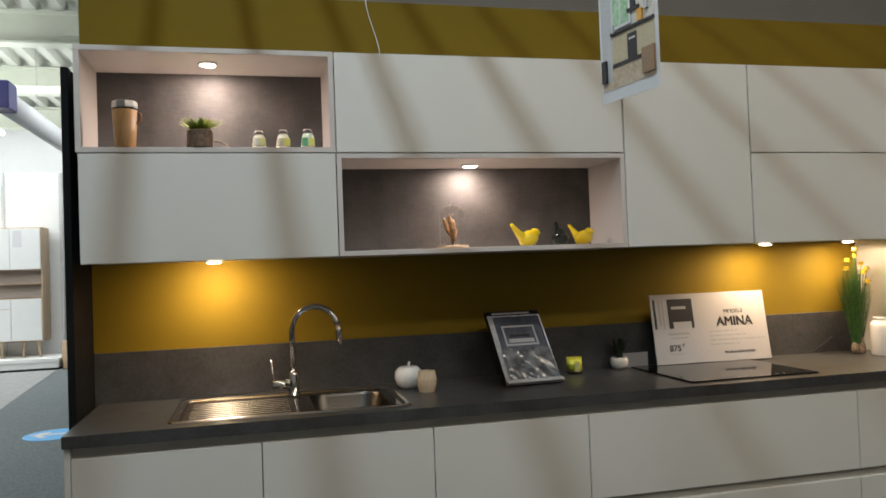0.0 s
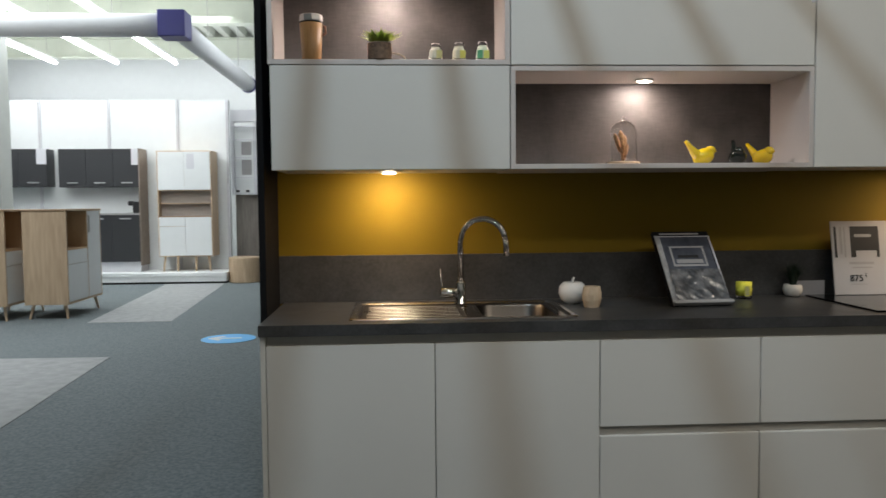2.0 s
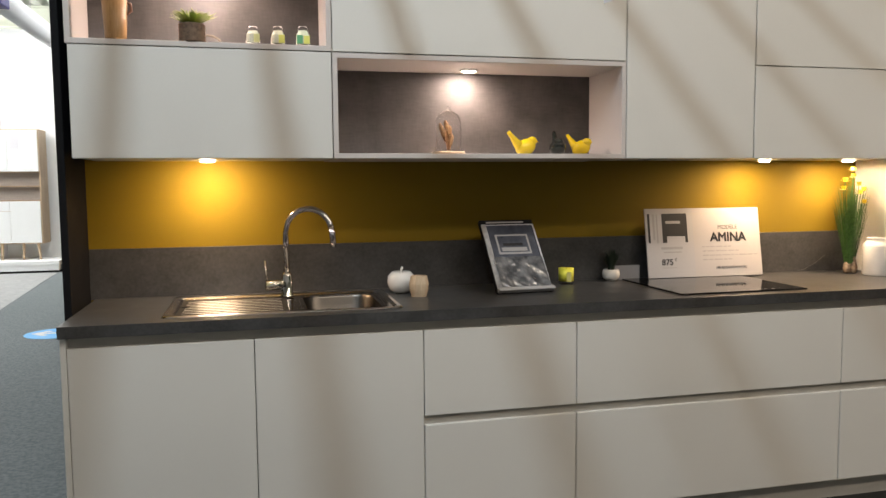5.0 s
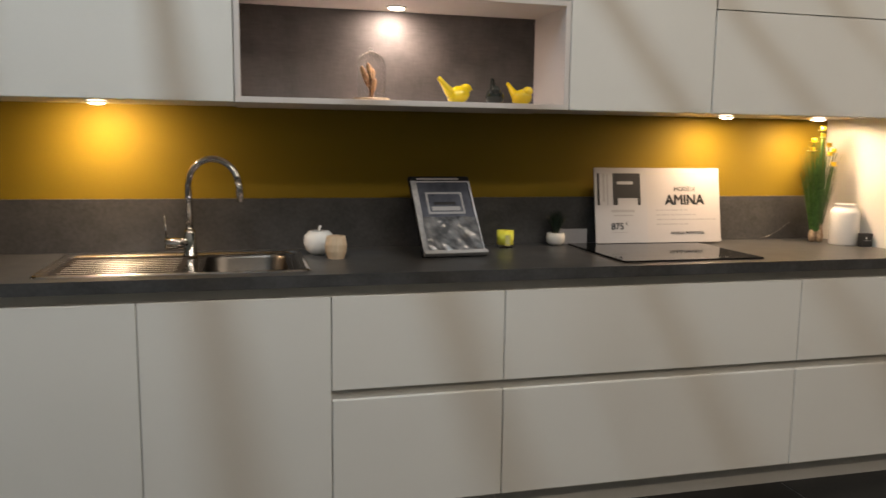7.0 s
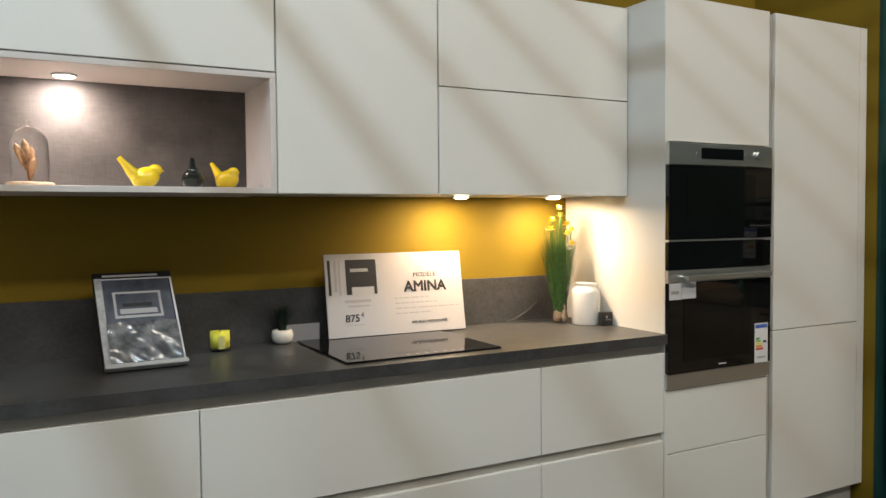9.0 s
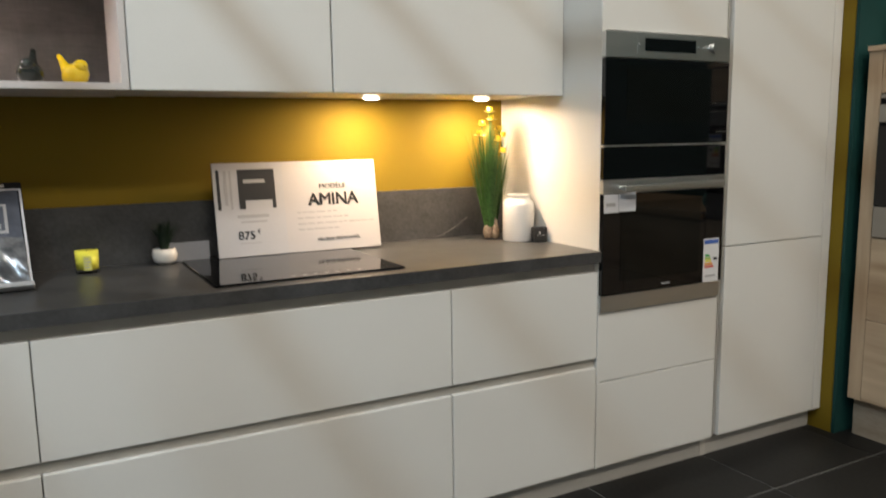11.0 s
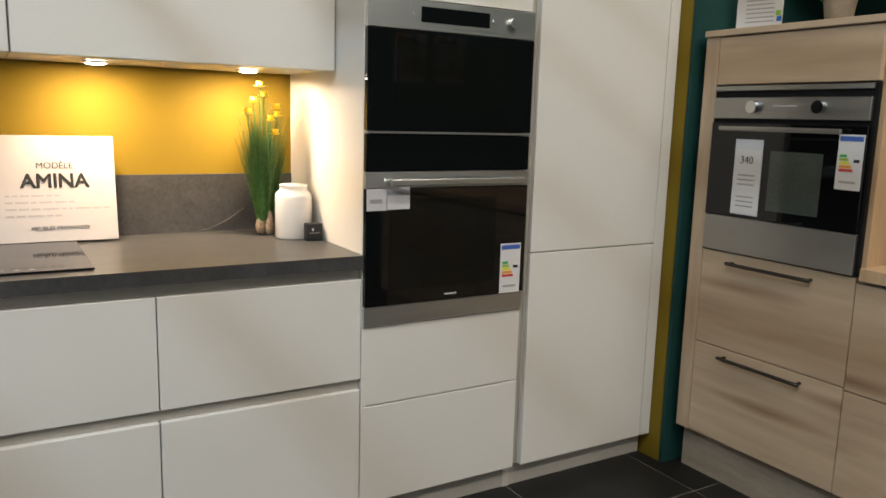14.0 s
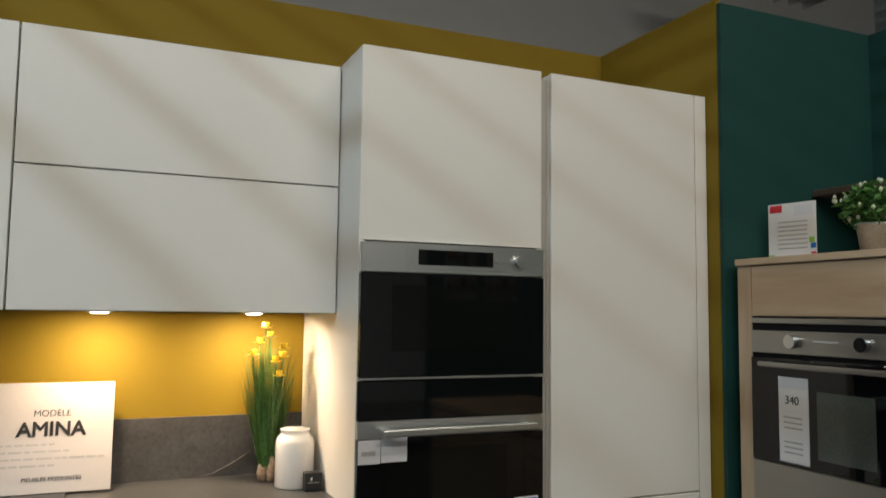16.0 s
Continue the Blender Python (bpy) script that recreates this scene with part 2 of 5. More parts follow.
TEAL = material("teal_glazed_ceramic", (0.06, 0.23, 0.20), 0.3, var=0.05, coat=0.3)


# ---- building helpers ----
def part(name, bm, mat, parent=None, label="", smooth=False):
    """Links a bmesh, given in the place's own coordinates or in its thing's, as one mesh object."""
    me = bpy.data.meshes.new(name)
    bm.normal_update()
    if smooth:
        for f in bm.faces:
            f.smooth = True
    bm.to_mesh(me)
    bm.free()
    me.materials.append(mat)
    ob = new(name, me)
    if parent is not None:
        off = Vector((0, 0, 0))
        p = parent
        while p is not None:
            off = off + p.location
            p = p.parent
        ob.parent = parent
        if "local" not in root_of(parent):
            me.transform(Matrix.Translation(-off))
    if label:
        ob["label"] = label
    return ob


def root_of(ob):
    while ob.parent is not None:
        ob = ob.parent
    return ob


def thing(name, at, label, category, group="", turn=None):
    """An Empty at a thing's base. With turn (degrees about z) its parts are given in its own coordinates."""
    ob = new(name)
    ob.empty_display_size = 0.05
    ob.location = at
    if turn is not None:
        ob.rotation_euler = (0, 0, radians(turn))
        ob["local"] = 1
    return tagged(ob, label, category, group)


def box(x0, x1, y0, y1, z0, z1, bevel=0.0, seg=1, bm=None):
    out = bmesh.new()
    bmesh.ops.create_cube(out, size=1.0)
    for v in out.verts:
        v.co = Vector(((x0 + x1) / 2 + v.co.x * (x1 - x0), (y0 + y1) / 2 + v.co.y * (y1 - y0), (z0 + z1) / 2 + v.co.z * (z1 - z0)))
    if bevel:
        bmesh.ops.bevel(out, geom=out.edges[:], offset=bevel, segments=seg, affect="EDGES", profile=0.5)
    return join(bm, out) if bm is not None else out


def join(a, b):
    me = bpy.data.meshes.new("tmp")
    b.to_mesh(me)
    b.free()
    a.from_mesh(me)
    bpy.data.meshes.remove(me)
    return a


def lathe(profile, at=(0, 0, 0), seg=28):
    """A round body from (radius, height) pairs."""
    bm = bmesh.new()
    rings = []
    for r, z in profile:
        if r < 1e-5:
            rings.append([bm.verts.new((at[0], at[1], at[2] + z))])
        else:
            rings.append([bm.verts.new((at[0] + r * math.cos(2 * math.pi * i / seg), at[1] + r * math.sin(2 * math.pi * i / seg), at[2] + z)) for i in range(seg)])
    for a, b in zip(rings, rings[1:]):
        for i in range(seg):
            j = (i + 1) % seg
            q = [a[i % len(a)], a[j % len(a)], b[j % len(b)], b[i % len(b)]]
            q = list(dict.fromkeys(q))
            if len(q) > 2:
                bm.faces.new(q)
    bmesh.ops.recalc_face_normals(bm, faces=bm.faces[:])
    return bm


def tube(points, radius, seg=12, bm=None, radii=None):
    """A round rod along points."""
    out = bm if bm is not None else bmesh.new()
    pts = [Vector(p) for p in points]
    rings, up = [], Vector((0.02, 0.05, 1)).normalized()
    for i, p in enumerate(pts):
        d = (pts[min(i + 1, len(pts) - 1)] - pts[max(i - 1, 0)]).normalized()
        s = d.cross(up)
        s = s.normalized() if s.length > 0.05 else d.cross(Vector((1, 0.1, 0))).normalized()
        if rings and s.dot(last) < 0:
            s = -s
        last = s
        n = s.cross(d).normalized()
        r = radii[i] if radii else radius
        rings.append([out.verts.new(p + (s * math.cos(2 * math.pi * k / seg) + n * math.sin(2 * math.pi * k / seg)) * r) for k in range(seg)])
    for a, b in zip(rings, rings[1:]):
        for k in range(seg):
            out.faces.new((a[k], a[(k + 1) % seg], b[(k + 1) % seg], b[k]))
    out.faces.new(rings[0][::-1])
    out.faces.new(rings[-1])
    bmesh.ops.recalc_face_normals(out, faces=out.faces[:])
    return out


def lettering(text, size, mat, parent, m, align="CENTER", bold=0.0):
    """Raised lettering with the built-in font, as a mesh under its thing. m: pose in the thing's coordinates."""
    c = bpy.data.curves.new("lettering", "FONT")
    c.body, c.size, c.extrude, c.align_x, c.bevel_depth, c.bevel_resolution = text, size, 0.0004, align, bold, 0
    tmp = bpy.data.objects.new("tmp", c)
    me = bpy.data.meshes.new_from_object(tmp)
    bpy.data.objects.remove(tmp)
    me.transform(m)
    me.materials.append(mat)
    ob = new("lettering", me)
    ob.parent = parent
    return ob


def structure(name, bm, mat, label=""):
    return tagged(part(name, bm, mat), label, "", "", "structure")


# ---- the setting ----
WALL_Y, TOP = 0.64, 0.917
structure("floor", box(-14, 12, -10, 17, -0.2, -0.006), CARPET, "blue-grey speckled carpet of the shop floor")
structure("tile_bed", box(-0.03, 12, -10, 0.7, -0.006, -0.003), GROUT, "grey grout bed under the floor tiles")
structure("wall_back", box(-0.068, 4.884, WALL_Y, WALL_Y + 0.08, 0, 2.6), YELLOW, "matt mustard-yellow painted display wall")
structure("splashback", box(-0.041, 3.6, WALL_Y - 0.012, WALL_Y - 0.002, TOP - 0.004, 1.119, 0.001), STONE, "dark grey stone-look upstand behind the worktop")
structure("wall_end", box(-0.068, -0.042, 0.30, WALL_Y - 0.001, 0, 2.19, 0.002), BLACK, "narrow black end panel of the display")
structure("wall_return", box(4.884, 4.9, -0.055, WALL_Y + 0.08, 0, 2.6), YELLOW, "mustard-yellow return wall")
structure("wall_green_front", box(4.886, 5.64, -0.073, -0.057, 0, 2.58), GREEN, "dark green painted wall beside the oak kitchen")
structure("wall_green_side", box(5.64, 5.72, -4.5, -0.057, 0, 2.58), GREEN, "dark green painted wall behind the oak kitchen")
structure("wall_high", box(-0.15, 9.0, 2.4, 2.5, 0, 5.1), GREY_WALL, "pale grey tall wall behind the display")
structure("wall_west", box(-14.1, -14, -10, 17, 0, 5.2), SHOP_WHITE, "white shop wall")
structure("wall_east", box(12, 12.1, -10, 17, 0, 5.2), SHOP_WHITE, "white shop wall")
structure("wall_south", box(-14, 12, -10.1, -10, 0, 5.2), SHOP_WHITE, "white shop wall")
structure("wall_north", box(-14, 12, 17, 17.1, 0, 5.2), SHOP_WHITE, "white shop wall")


def deck():
    """Ribbed roof sheets that run along y."""
    bm = bmesh.new()
    prof, x = [], -14.0
    while x < 12:
        prof += [(x, 5.2), (x + 0.14, 5.2), (x + 0.18, 5.06), (x + 0.30, 5.06), (x + 0.34, 5.2)]
        x += 0.34
    low = [bm.verts.new((px, -10, pz)) for px, pz in prof]
    high = [bm.verts.new((px, 17, pz)) for px, pz in prof]
    for i in range(len(prof) - 1):
        if prof[i] != prof[i + 1]:
            bm.faces.new((low[i], low[i + 1], high[i + 1], high[i]))
    box(-14, 12, -10, 17, 5.21, 5.3, bm=bm)
    return bm


structure("ceiling", deck(), DECK, "pale green-grey ribbed steel roof deck")
for by in (5.6, 8.6, 11.6, 14.9):
    bm = box(-14, 12, by - 0.12, by + 0.12, 4.60, 4.63)
    box(-14, 12, by - 0.015, by + 0.015, 4.63, 5.02, bm=bm)
    box(-14, 12, by - 0.12, by + 0.12, 5.02, 5.05, bm=bm)
    structure("roof_beam", bm, BEAM, "pale green-grey steel roof beam")

# unseen slats added under the aisle tube to cast shadow bands on the fronts
louvre = thing("ceiling_louvre", (0.38, -1.6, 3.5), "unseen white slats added to band the aisle tube light", "light louvre")
for i in range(-7, 15):
    lx = 0.461 + i * 0.1425
    part("slat", box(lx - 0.0120, lx + 0.0120, -3.4, 0.1, 3.488, 3.5), SHOP_WHITE, louvre)
for ry in (-3.4, 0.1):
    part("rail", box(-0.6, 2.5, ry - 0.02, ry + 0.02, 3.5, 3.53), SHOP_WHITE, louvre)
for hx in (-0.5, 2.4):
    for hy in (-3.4, 0.1):
        part("hanger", tube([(hx, hy, 3.53), (hx, hy, 5.08)], 0.004, 6), STEEL, louvre)

# ---- the white kitchen ----
PROUD = 0.019


def front(parent, x0, x1, z0, z1, y=0.0, mat=None, name="door", gap=0.0016):
    return part(name, box(x0 + gap, x1 - gap, y, y + PROUD, z0, z1, 0.0018), mat or WHITE, parent)


def base_unit(x0, x1, kind, label):
    u = thing("base_cabinet", (x0, 0.3, 0), label, "cabinet", "white base cabinets")
    part("carcass", box(x0 + 0.0005, x1 - 0.0005, PROUD + 0.001, 0.6, 0.095, 0.80), CARCASS, u)
    part("grip_profile", box(x0, x1, 0.022, 0.05, 0.8405, TOP - 0.041), PROFILE, u, "recessed pale grey grip profile")
    if kind == "door":
        front(u, x0, x1, 0.098, 0.840)
    else:
        part("drawer_front", box(x0 + 0.0016, x1 - 0.0016, 0.0, PROUD, 0.098, 0.4875, 0.0045, 3), WHITE, u, smooth=False)
        part("grip_channel", box(x0, x1, 0.0165, 0.0189, 0.4878, 0.5208), PROFILE, u)
        front(u, x0, x1, 0.521, 0.840, name="drawer_front")
    return u


base_unit(0, 0.6, "door", "satin white handleless base cabinet at the display's end")
base_unit(0.6, 1.2, "door", "satin white handleless base cabinet under the sink bowl")
base_unit(1.2, 1.8, "drawer", "satin white cabinet with two deep handleless drawers")
base_unit(1.8, 3.0, "drawer", "wide satin white two-drawer cabinet under the hob")
base_unit(3.0, 3.6, "drawer", "satin white two-drawer cabinet beside the oven column")
tagged(part("end_gable", box(-0.019, -0.0005, 0.0, 0.62, 0, TOP - 0.041, 0.001), WHITE), "thin white end panel of the base cabinets", "end panel")
pl = thing("plinth", (0, 0.05, 0), "pale grey plinth under the white cabinets", "plinth")
for x0, x1 in ((0, 1.8), (1.8, 4.21), (4.214, 4.880)):
    part("plinth_board", box(x0, x1 - 0.001, 0.054, 0.09, 0, 0.094, 0.001), PLINTH, pl)
part("plinth_joint", box(4.195, 4.225, 0.051, 0.0536, 0, 0.094), EDGE, pl, "pale plastic plinth connector")

wt = thing("worktop", (0, 0.3, TOP - 0.04), "dark grey stone-look laminate worktop with rounded front edge", "worktop")
SX0, SX1, SY0, SY1 = 0.288, 1.14, 0.05, 0.555
for i, (x0, x1, y0, y1) in enumerate(((-0.022, 0.30, -0.018, WALL_Y - 0.014), (0.30, SX1 - 0.015, -0.018, SY0 + 0.015), (0.30, SX1 - 0.015, SY1 - 0.015, WALL_Y - 0.014), (SX1 - 0.015, 3.599, -0.018, WALL_Y - 0.014))):
    part("worktop_slab", box(x0, x1, y0, y1, TOP - 0.040, TOP), STONE, wt)


# upper cabinets
UY, UB = 0.211, 1.470


def upper(x0, x1, fronts, label, z0=UB, z1=2.248):
    u = thing("wall_cabinet", (x0, 0.4, z0), label, "cabinet", "white wall cabinets")
    part("carcass", box(x0 + 0.0005, x1 - 0.0005, UY + PROUD + 0.001, WALL_Y - 0.001, z0 + 0.004, z1 - 0.002), WHITE, u)
    for a, b in fronts:
        front(u, x0, x1, a, b, UY, name="flap_door")
    return u


def niche(x0, x1, z0, z1, label, t=0.019):
    u = thing("open_niche", (x0, 0.4, z0), label, "cabinet", "open niches")
    yb = 0.53
    part("bottom", box(x0, x1, UY, WALL_Y - 0.001, z0, z0 + t, 0.001), INNER, u)
    part("top", box(x0, x1, UY, WALL_Y - 0.001, z1 - t, z1, 0.001), INNER, u)
    part("side_panel", box(x0, x0 + t, UY, WALL_Y - 0.001, z0 + t, z1 - t, 0.0008), INNER, u)
    part("side_panel", box(x1 - t, x1, UY, WALL_Y - 0.001, z0 + t, z1 - t, 0.0008), INNER, u)
    part("back_panel", box(x0 + t, x1 - t, yb, yb + 0.01, z0 + t, z1 - t), LINEN, u, "dark grey linen-look back panel")
    return u


upper(0, 0.906, ((UB, 1.861),), "satin white flap cabinet over the sink", z1=1.863)
niche(-0.006, 0.906, 1.865, 2.249, "open white niche with dark linen-look back, lit inside")
upper(0.908, 2.101, ((1.865, 2.248),), "wide satin white flap cabinet over the niche", z0=1.863)
niche(0.908, 2.101, UB, 1.861, "long open white niche with dark linen-look back, lit inside")
upper(2.103, 2.7, ((UB, 2.248),), "tall plain satin white wall cabinet")
upper(2.702, 3.598, ((UB, 1.861), (1.865, 2.248)), "satin white wall cabinet with two flaps")


def puck(x, y, z):
    s = thing("recessed_spot", (x, y, z), "small round steel spotlight glowing warm white", "spotlight", "cabinet spotlights")
    part("bezel", lathe([(0.029, 0), (0.037, 0), (0.038, -0.002), (0.036, -0.0065), (0.031, -0.0075), (0.029, -0.006), (0.029, 0)], (x, y, z)), STEEL, s, smooth=True)
    part("lens", lathe([(0, -0.0115), (0.020, -0.0105), (0.0288, -0.007), (0.0288, -0.002), (0, -0.002)], (x, y, z)), LED, s, "glowing lens")


for lx, ly, lz in ((0.44, LAMP_Y, UB + 0.003), (2.93, LAMP_Y, UB + 0.003), (3.39, LAMP_Y, UB + 0.003), (0.442, 0.362, 2.2305), (1.492, 0.42, 1.8425)):
    puck(lx, ly, lz)

# oven column
OX0, OX1 = 3.6, 4.205
col = thing("oven_column", (3.9, 0.3, 0), "satin white tall cabinet housing two built-in ovens", "cabinet")
part("side_panel", box(OX0 + 0.0005, OX0 + 0.019, 0.0, WALL_Y - 0.002, 0.095, 2.256, 0.001), WHITE, col)
part("side_panel", box(OX1 - 0.02, OX1, 0.004, WALL_Y - 0.002, 0.095, 2.256), WHITE, col)
part("carcass", box(OX0 + 0.019, OX1 - 0.02, 0.05, WALL_Y - 0.002, 0.095, 2.25), CARCASS, col)
front(col, OX0, OX1, 0.098, 0.425, -0.001, name="drawer_front")
front(col, OX0, OX1, 0.429, 0.686, -0.001, name="drawer_front")
front(col, OX0, OX1, 1.683, 2.257, -0.001)

ov = thing("built_in_oven", (3.9, 0.0, 0.69), "built-in oven of black glass and brushed steel", "oven")
part("body", box(OX0 + 0.02, OX1 - 0.021, 0.004, 0.049, 0.69, 1.282), BLACK, ov)
part("bottom_trim", box(OX0 + 0.003, OX1 - 0.004, -0.012, 0.003, 0.690, 0.752, 0.002), STEEL, ov)
od = part("oven_door", box(OX0 + 0.003, OX1 - 0.004, -0.018, 0.003, 0.754, 1.118, 0.002), BLACK_GLASS, ov)
part("window", box(OX0 + 0.085, OX1 - 0.13, -0.0195, -0.0183, 0.80, 1.085), OVEN_WINDOW, od)
part("maker_mark", box(3.885, 3.93, -0.0188, -0.0182, 0.770, 0.775), PAPER_GREY, od)
part("top_trim", box(OX0 + 0.003, OX1 - 0.004, -0.018, 0.003, 1.119, 1.168, 0.002), STEEL, ov)
hd = part("handle", box(OX0 + 0.066, OX1 - 0.047, -0.062, -0.046, 1.128, 1.150, 0.004, 2), STEEL, ov)
for hx in (OX0 + 0.085, OX1 - 0.066):
    part("handle_post", box(hx - 0.014, hx + 0.014, -0.047, -0.017, 1.131, 1.147, 0.003), STEEL, hd)
part("control_panel", box(OX0 + 0.003, OX1 - 0.004, -0.016, 0.003, 1.170, 1.281, 0.002), BLACK_GLASS, ov)

mw = thing("built_in_microwave", (3.9, 0.0, 1.284), "built-in microwave with black glass door and steel top", "microwave oven")
part("body", box(OX0 + 0.02, OX1 - 0.021, 0.004, 0.049, 1.284, 1.676), BLACK, mw)
md = part("oven_door", box(OX0 + 0.003, OX1 - 0.004, -0.02, 0.003, 1.292, 1.588, 0.002), BLACK_GLASS, mw)
part("window", box(OX0 + 0.10, OX1 - 0.11, -0.0215, -0.0203, 1.365, 1.555), OVEN_WINDOW, md)
part("lower_trim", box(OX0 + 0.003, OX1 - 0.004, -0.021, 0.003, 1.284, 1.290, 0.001), STEEL, mw)
part("control_panel", box(OX0 + 0.003, OX1 - 0.004, -0.02, 0.003, 1.590, 1.677, 0.002), STEEL, mw)
part("display_surround", box(OX0 + 0.140, OX1 - 0.150, -0.0215, -0.0201, 1.603, 1.669, 0.0006), STEEL, mw, "paler brushed steel")
part("display", box(OX0 + 0.176, OX1 - 0.184, -0.0235, -0.0216, 1.615, 1.660, 0.0006), BLACK_GLASS, mw)
for bx in (OX0 + 0.156, OX1 - 0.166):
    part("button", tube([(bx, -0.0195, 1.636), (bx, -0.0245, 1.636)], 0.008, 14), STEEL, mw)
part("knob", tube([(OX1 - 0.094, -0.0195, 1.636), (OX1 - 0.094, -0.036, 1.636)], 0.017, 18), STEEL, mw)

# fridge column
fr = thing("fridge_column", (4.53, 0.3, 0), "satin white tall fridge cabinet with two plain doors", "cabinet")
part("carcass", box(4.238, 4.880, 0.021, WALL_Y - 0.002, 0.095, 2.254), WHITE, fr)
part("vertical_grip", box(4.2055, 4.2375, 0.028, 0.05, 0.095, 2.24), PROFILE, fr, "recessed vertical grey grip profile")
front(fr, 4.238, 4.829, 0.098, 0.878, -0.001)
front(fr, 4.238, 4.829, 0.882, 2.257, -0.001)
part("filler_strip", box(4.8298, 4.880, -0.001, 0.02, 0.098, 2.257, 0.001), WHITE, fr)

# ---- sink, tap, hob ----
sink = thing("inset_sink", (0.7, 0.3, TOP), "stainless steel inset sink with ribbed drainer and one bowl", "sink")


def rounded_rect(x0, x1, y0, y1, r, seg=6):
    pts = []
    for cx, cy, a0 in ((x1 - r, y1 - r, 0), (x0 + r, y1 - r, 90), (x0 + r, y0 + r, 180), (x1 - r, y0 + r, 270)):
        for i in range(seg + 1):
            a = radians(a0 + 90 * i / seg)
            pts.append((cx + r * math.cos(a), cy + r * math.sin(a)))
    return pts


def loft(loops, close_last=True):
    bm = bmesh.new()
    rings = [[bm.verts.new(p) for p in lp] for lp in loops]
    n = len(rings[0])
    for a, b in zip(rings, rings[1:]):
        for i in range(n):
            bm.faces.new((a[i], a[(i + 1) % n], b[(i + 1) % n], b[i]))
    if close_last:
        bm.faces.new(rings[-1])
    bmesh.ops.recalc_face_normals(bm, faces=bm.faces[:])
    return bm


def at_z(pts, z):
    return [(x, y, z) for x, y in pts]


R = TOP + 0.001
rim = loft([at_z(rounded_rect(SX0, SX1, SY0, SY1, 0.035), R), at_z(rounded_rect(SX0 + 0.006, SX1 - 0.006, SY0 + 0.006, SY1 - 0.006, 0.032), R + 0.006), at_z(rounded_rect(SX0 + 0.022, SX1 - 0.022, SY0 + 0.022, SY1 - 0.022, 0.03), R + 0.004), at_z(rounded_rect(SX0 + 0.030, SX1 - 0.030, SY0 + 0.030, SY1 - 0.030, 0.03), R - 0.003)], False)
part("rim", rim, RIM_STEEL, sink, smooth=True)
BX0, BX1, BY0, BY1 = 0.775, 1.09, SY0 + 0.045, SY1 - 0.085
bowl = loft([at_z(rounded_rect(BX0, BX1, BY0, BY1, 0.09), R - 0.0025), at_z(rounded_rect(BX0 + 0.006, BX1 - 0.006, BY0 + 0.006, BY1 - 0.006, 0.09), R - 0.012), at_z(rounded_rect(BX0 + 0.012, BX1 - 0.012, BY0 + 0.012, BY1 - 0.012, 0.09), R - 0.12), at_z(rounded_rect(BX0 + 0.04, BX1 - 0.04, BY0 + 0.04, BY1 - 0.04, 0.07), R - 0.15)])
part("bowl", bowl, BOWL_SHADE, sink, smooth=True)
# deck plate round the bowl
pl_bm = bmesh.new()
for x0, x1, y0, y1 in ((SX0 + 0.029, BX0 + 0.018, SY0 + 0.029, SY1 - 0.029), (BX0 + 0.018, BX1 - 0.018, SY0 + 0.029, BY0 + 0.002), (BX0 + 0.018, BX1 - 0.018, BY1 - 0.002, SY1 - 0.029), (BX1 - 0.018, SX1 - 0.029, SY0 + 0.029, SY1 - 0.029)):
    box(x0, x1, y0, y1, R - 0.006, R - 0.0032, bm=pl_bm)
part("deck_plate", pl_bm, SINK_STEEL, sink)
# dark sheet that paints the shade of the grooves
part("drainer_tray", box(SX0 + 0.042, BX0 - 0.046, SY0 + 0.045, SY1 - 0.06, R - 0.0031, R - 0.0027), GROOVE_SHADE, sink)
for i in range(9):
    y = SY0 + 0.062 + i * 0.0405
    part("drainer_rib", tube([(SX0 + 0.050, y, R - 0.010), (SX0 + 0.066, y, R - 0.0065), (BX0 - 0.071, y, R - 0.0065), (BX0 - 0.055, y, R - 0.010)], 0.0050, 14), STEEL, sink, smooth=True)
part("waste", lathe([(0, 0.003), (0.03, 0.003), (0.042, 0.001), (0.042, 0)], ((BX0 + BX1) / 2, (BY0 + BY1) / 2, R - 0.15)), CHROME, sink, smooth=True)
part("overflow_slot", box(SX0 + 0.045, SX0 + 0.075, SY0 + 0.25, SY0 + 0.256, R - 0.003, R - 0.0005), BLACK, sink)

FX, FY = 0.733, 0.475
tap = thing("mixer_tap", (FX, FY, R), "polished chrome high swan-neck kitchen mixer tap", "tap")
part("base", lathe([(0, 0), (0.027, 0), (0.027, 0.006), (0.023, 0.010), (0.022, 0.085), (0.019, 0.095), (0.0125, 0.10), (0, 0.10)], (FX, FY, R)), CHROME, tap, smooth=True)
neck = [(FX, FY, R + 0.09), (FX, FY, R + 0.262)]
for i in range(1, 17):
    a = math.pi * (1 - i / 16 * 0.94)
    s = 0.096 + 0.096 * math.cos(a)
    neck.append((FX + s * 0.93, FY - s * 0.40, R + 0.262 + 0.096 * math.sin(a)))
part("spout", tube(neck, 0.0125, 16), CHROME, tap, smooth=True)
tip = Vector(neck[-1])
part("spray_head", tube([tip, tip + Vector((0.004, -0.002, -0.02)), tip + Vector((0.006, -0.003, -0.075))], 0.0145, 16, radii=[0.0126, 0.0132, 0.0122]), CHROME, tap, smooth=True)
part("cartridge", tube([(FX - 0.01, FY - 0.004, R + 0.05), (FX - 0.085, FY - 0.02, R + 0.05)], 0.021, 18), CHROME, tap, smooth=True)
part("lever", tube([(FX - 0.078, FY - 0.02, R + 0.06), (FX - 0.082, FY - 0.018, R + 0.10), (FX - 0.085, FY - 0.014, R + 0.150)], 0.0036, 10), CHROME, tap, smooth=True)

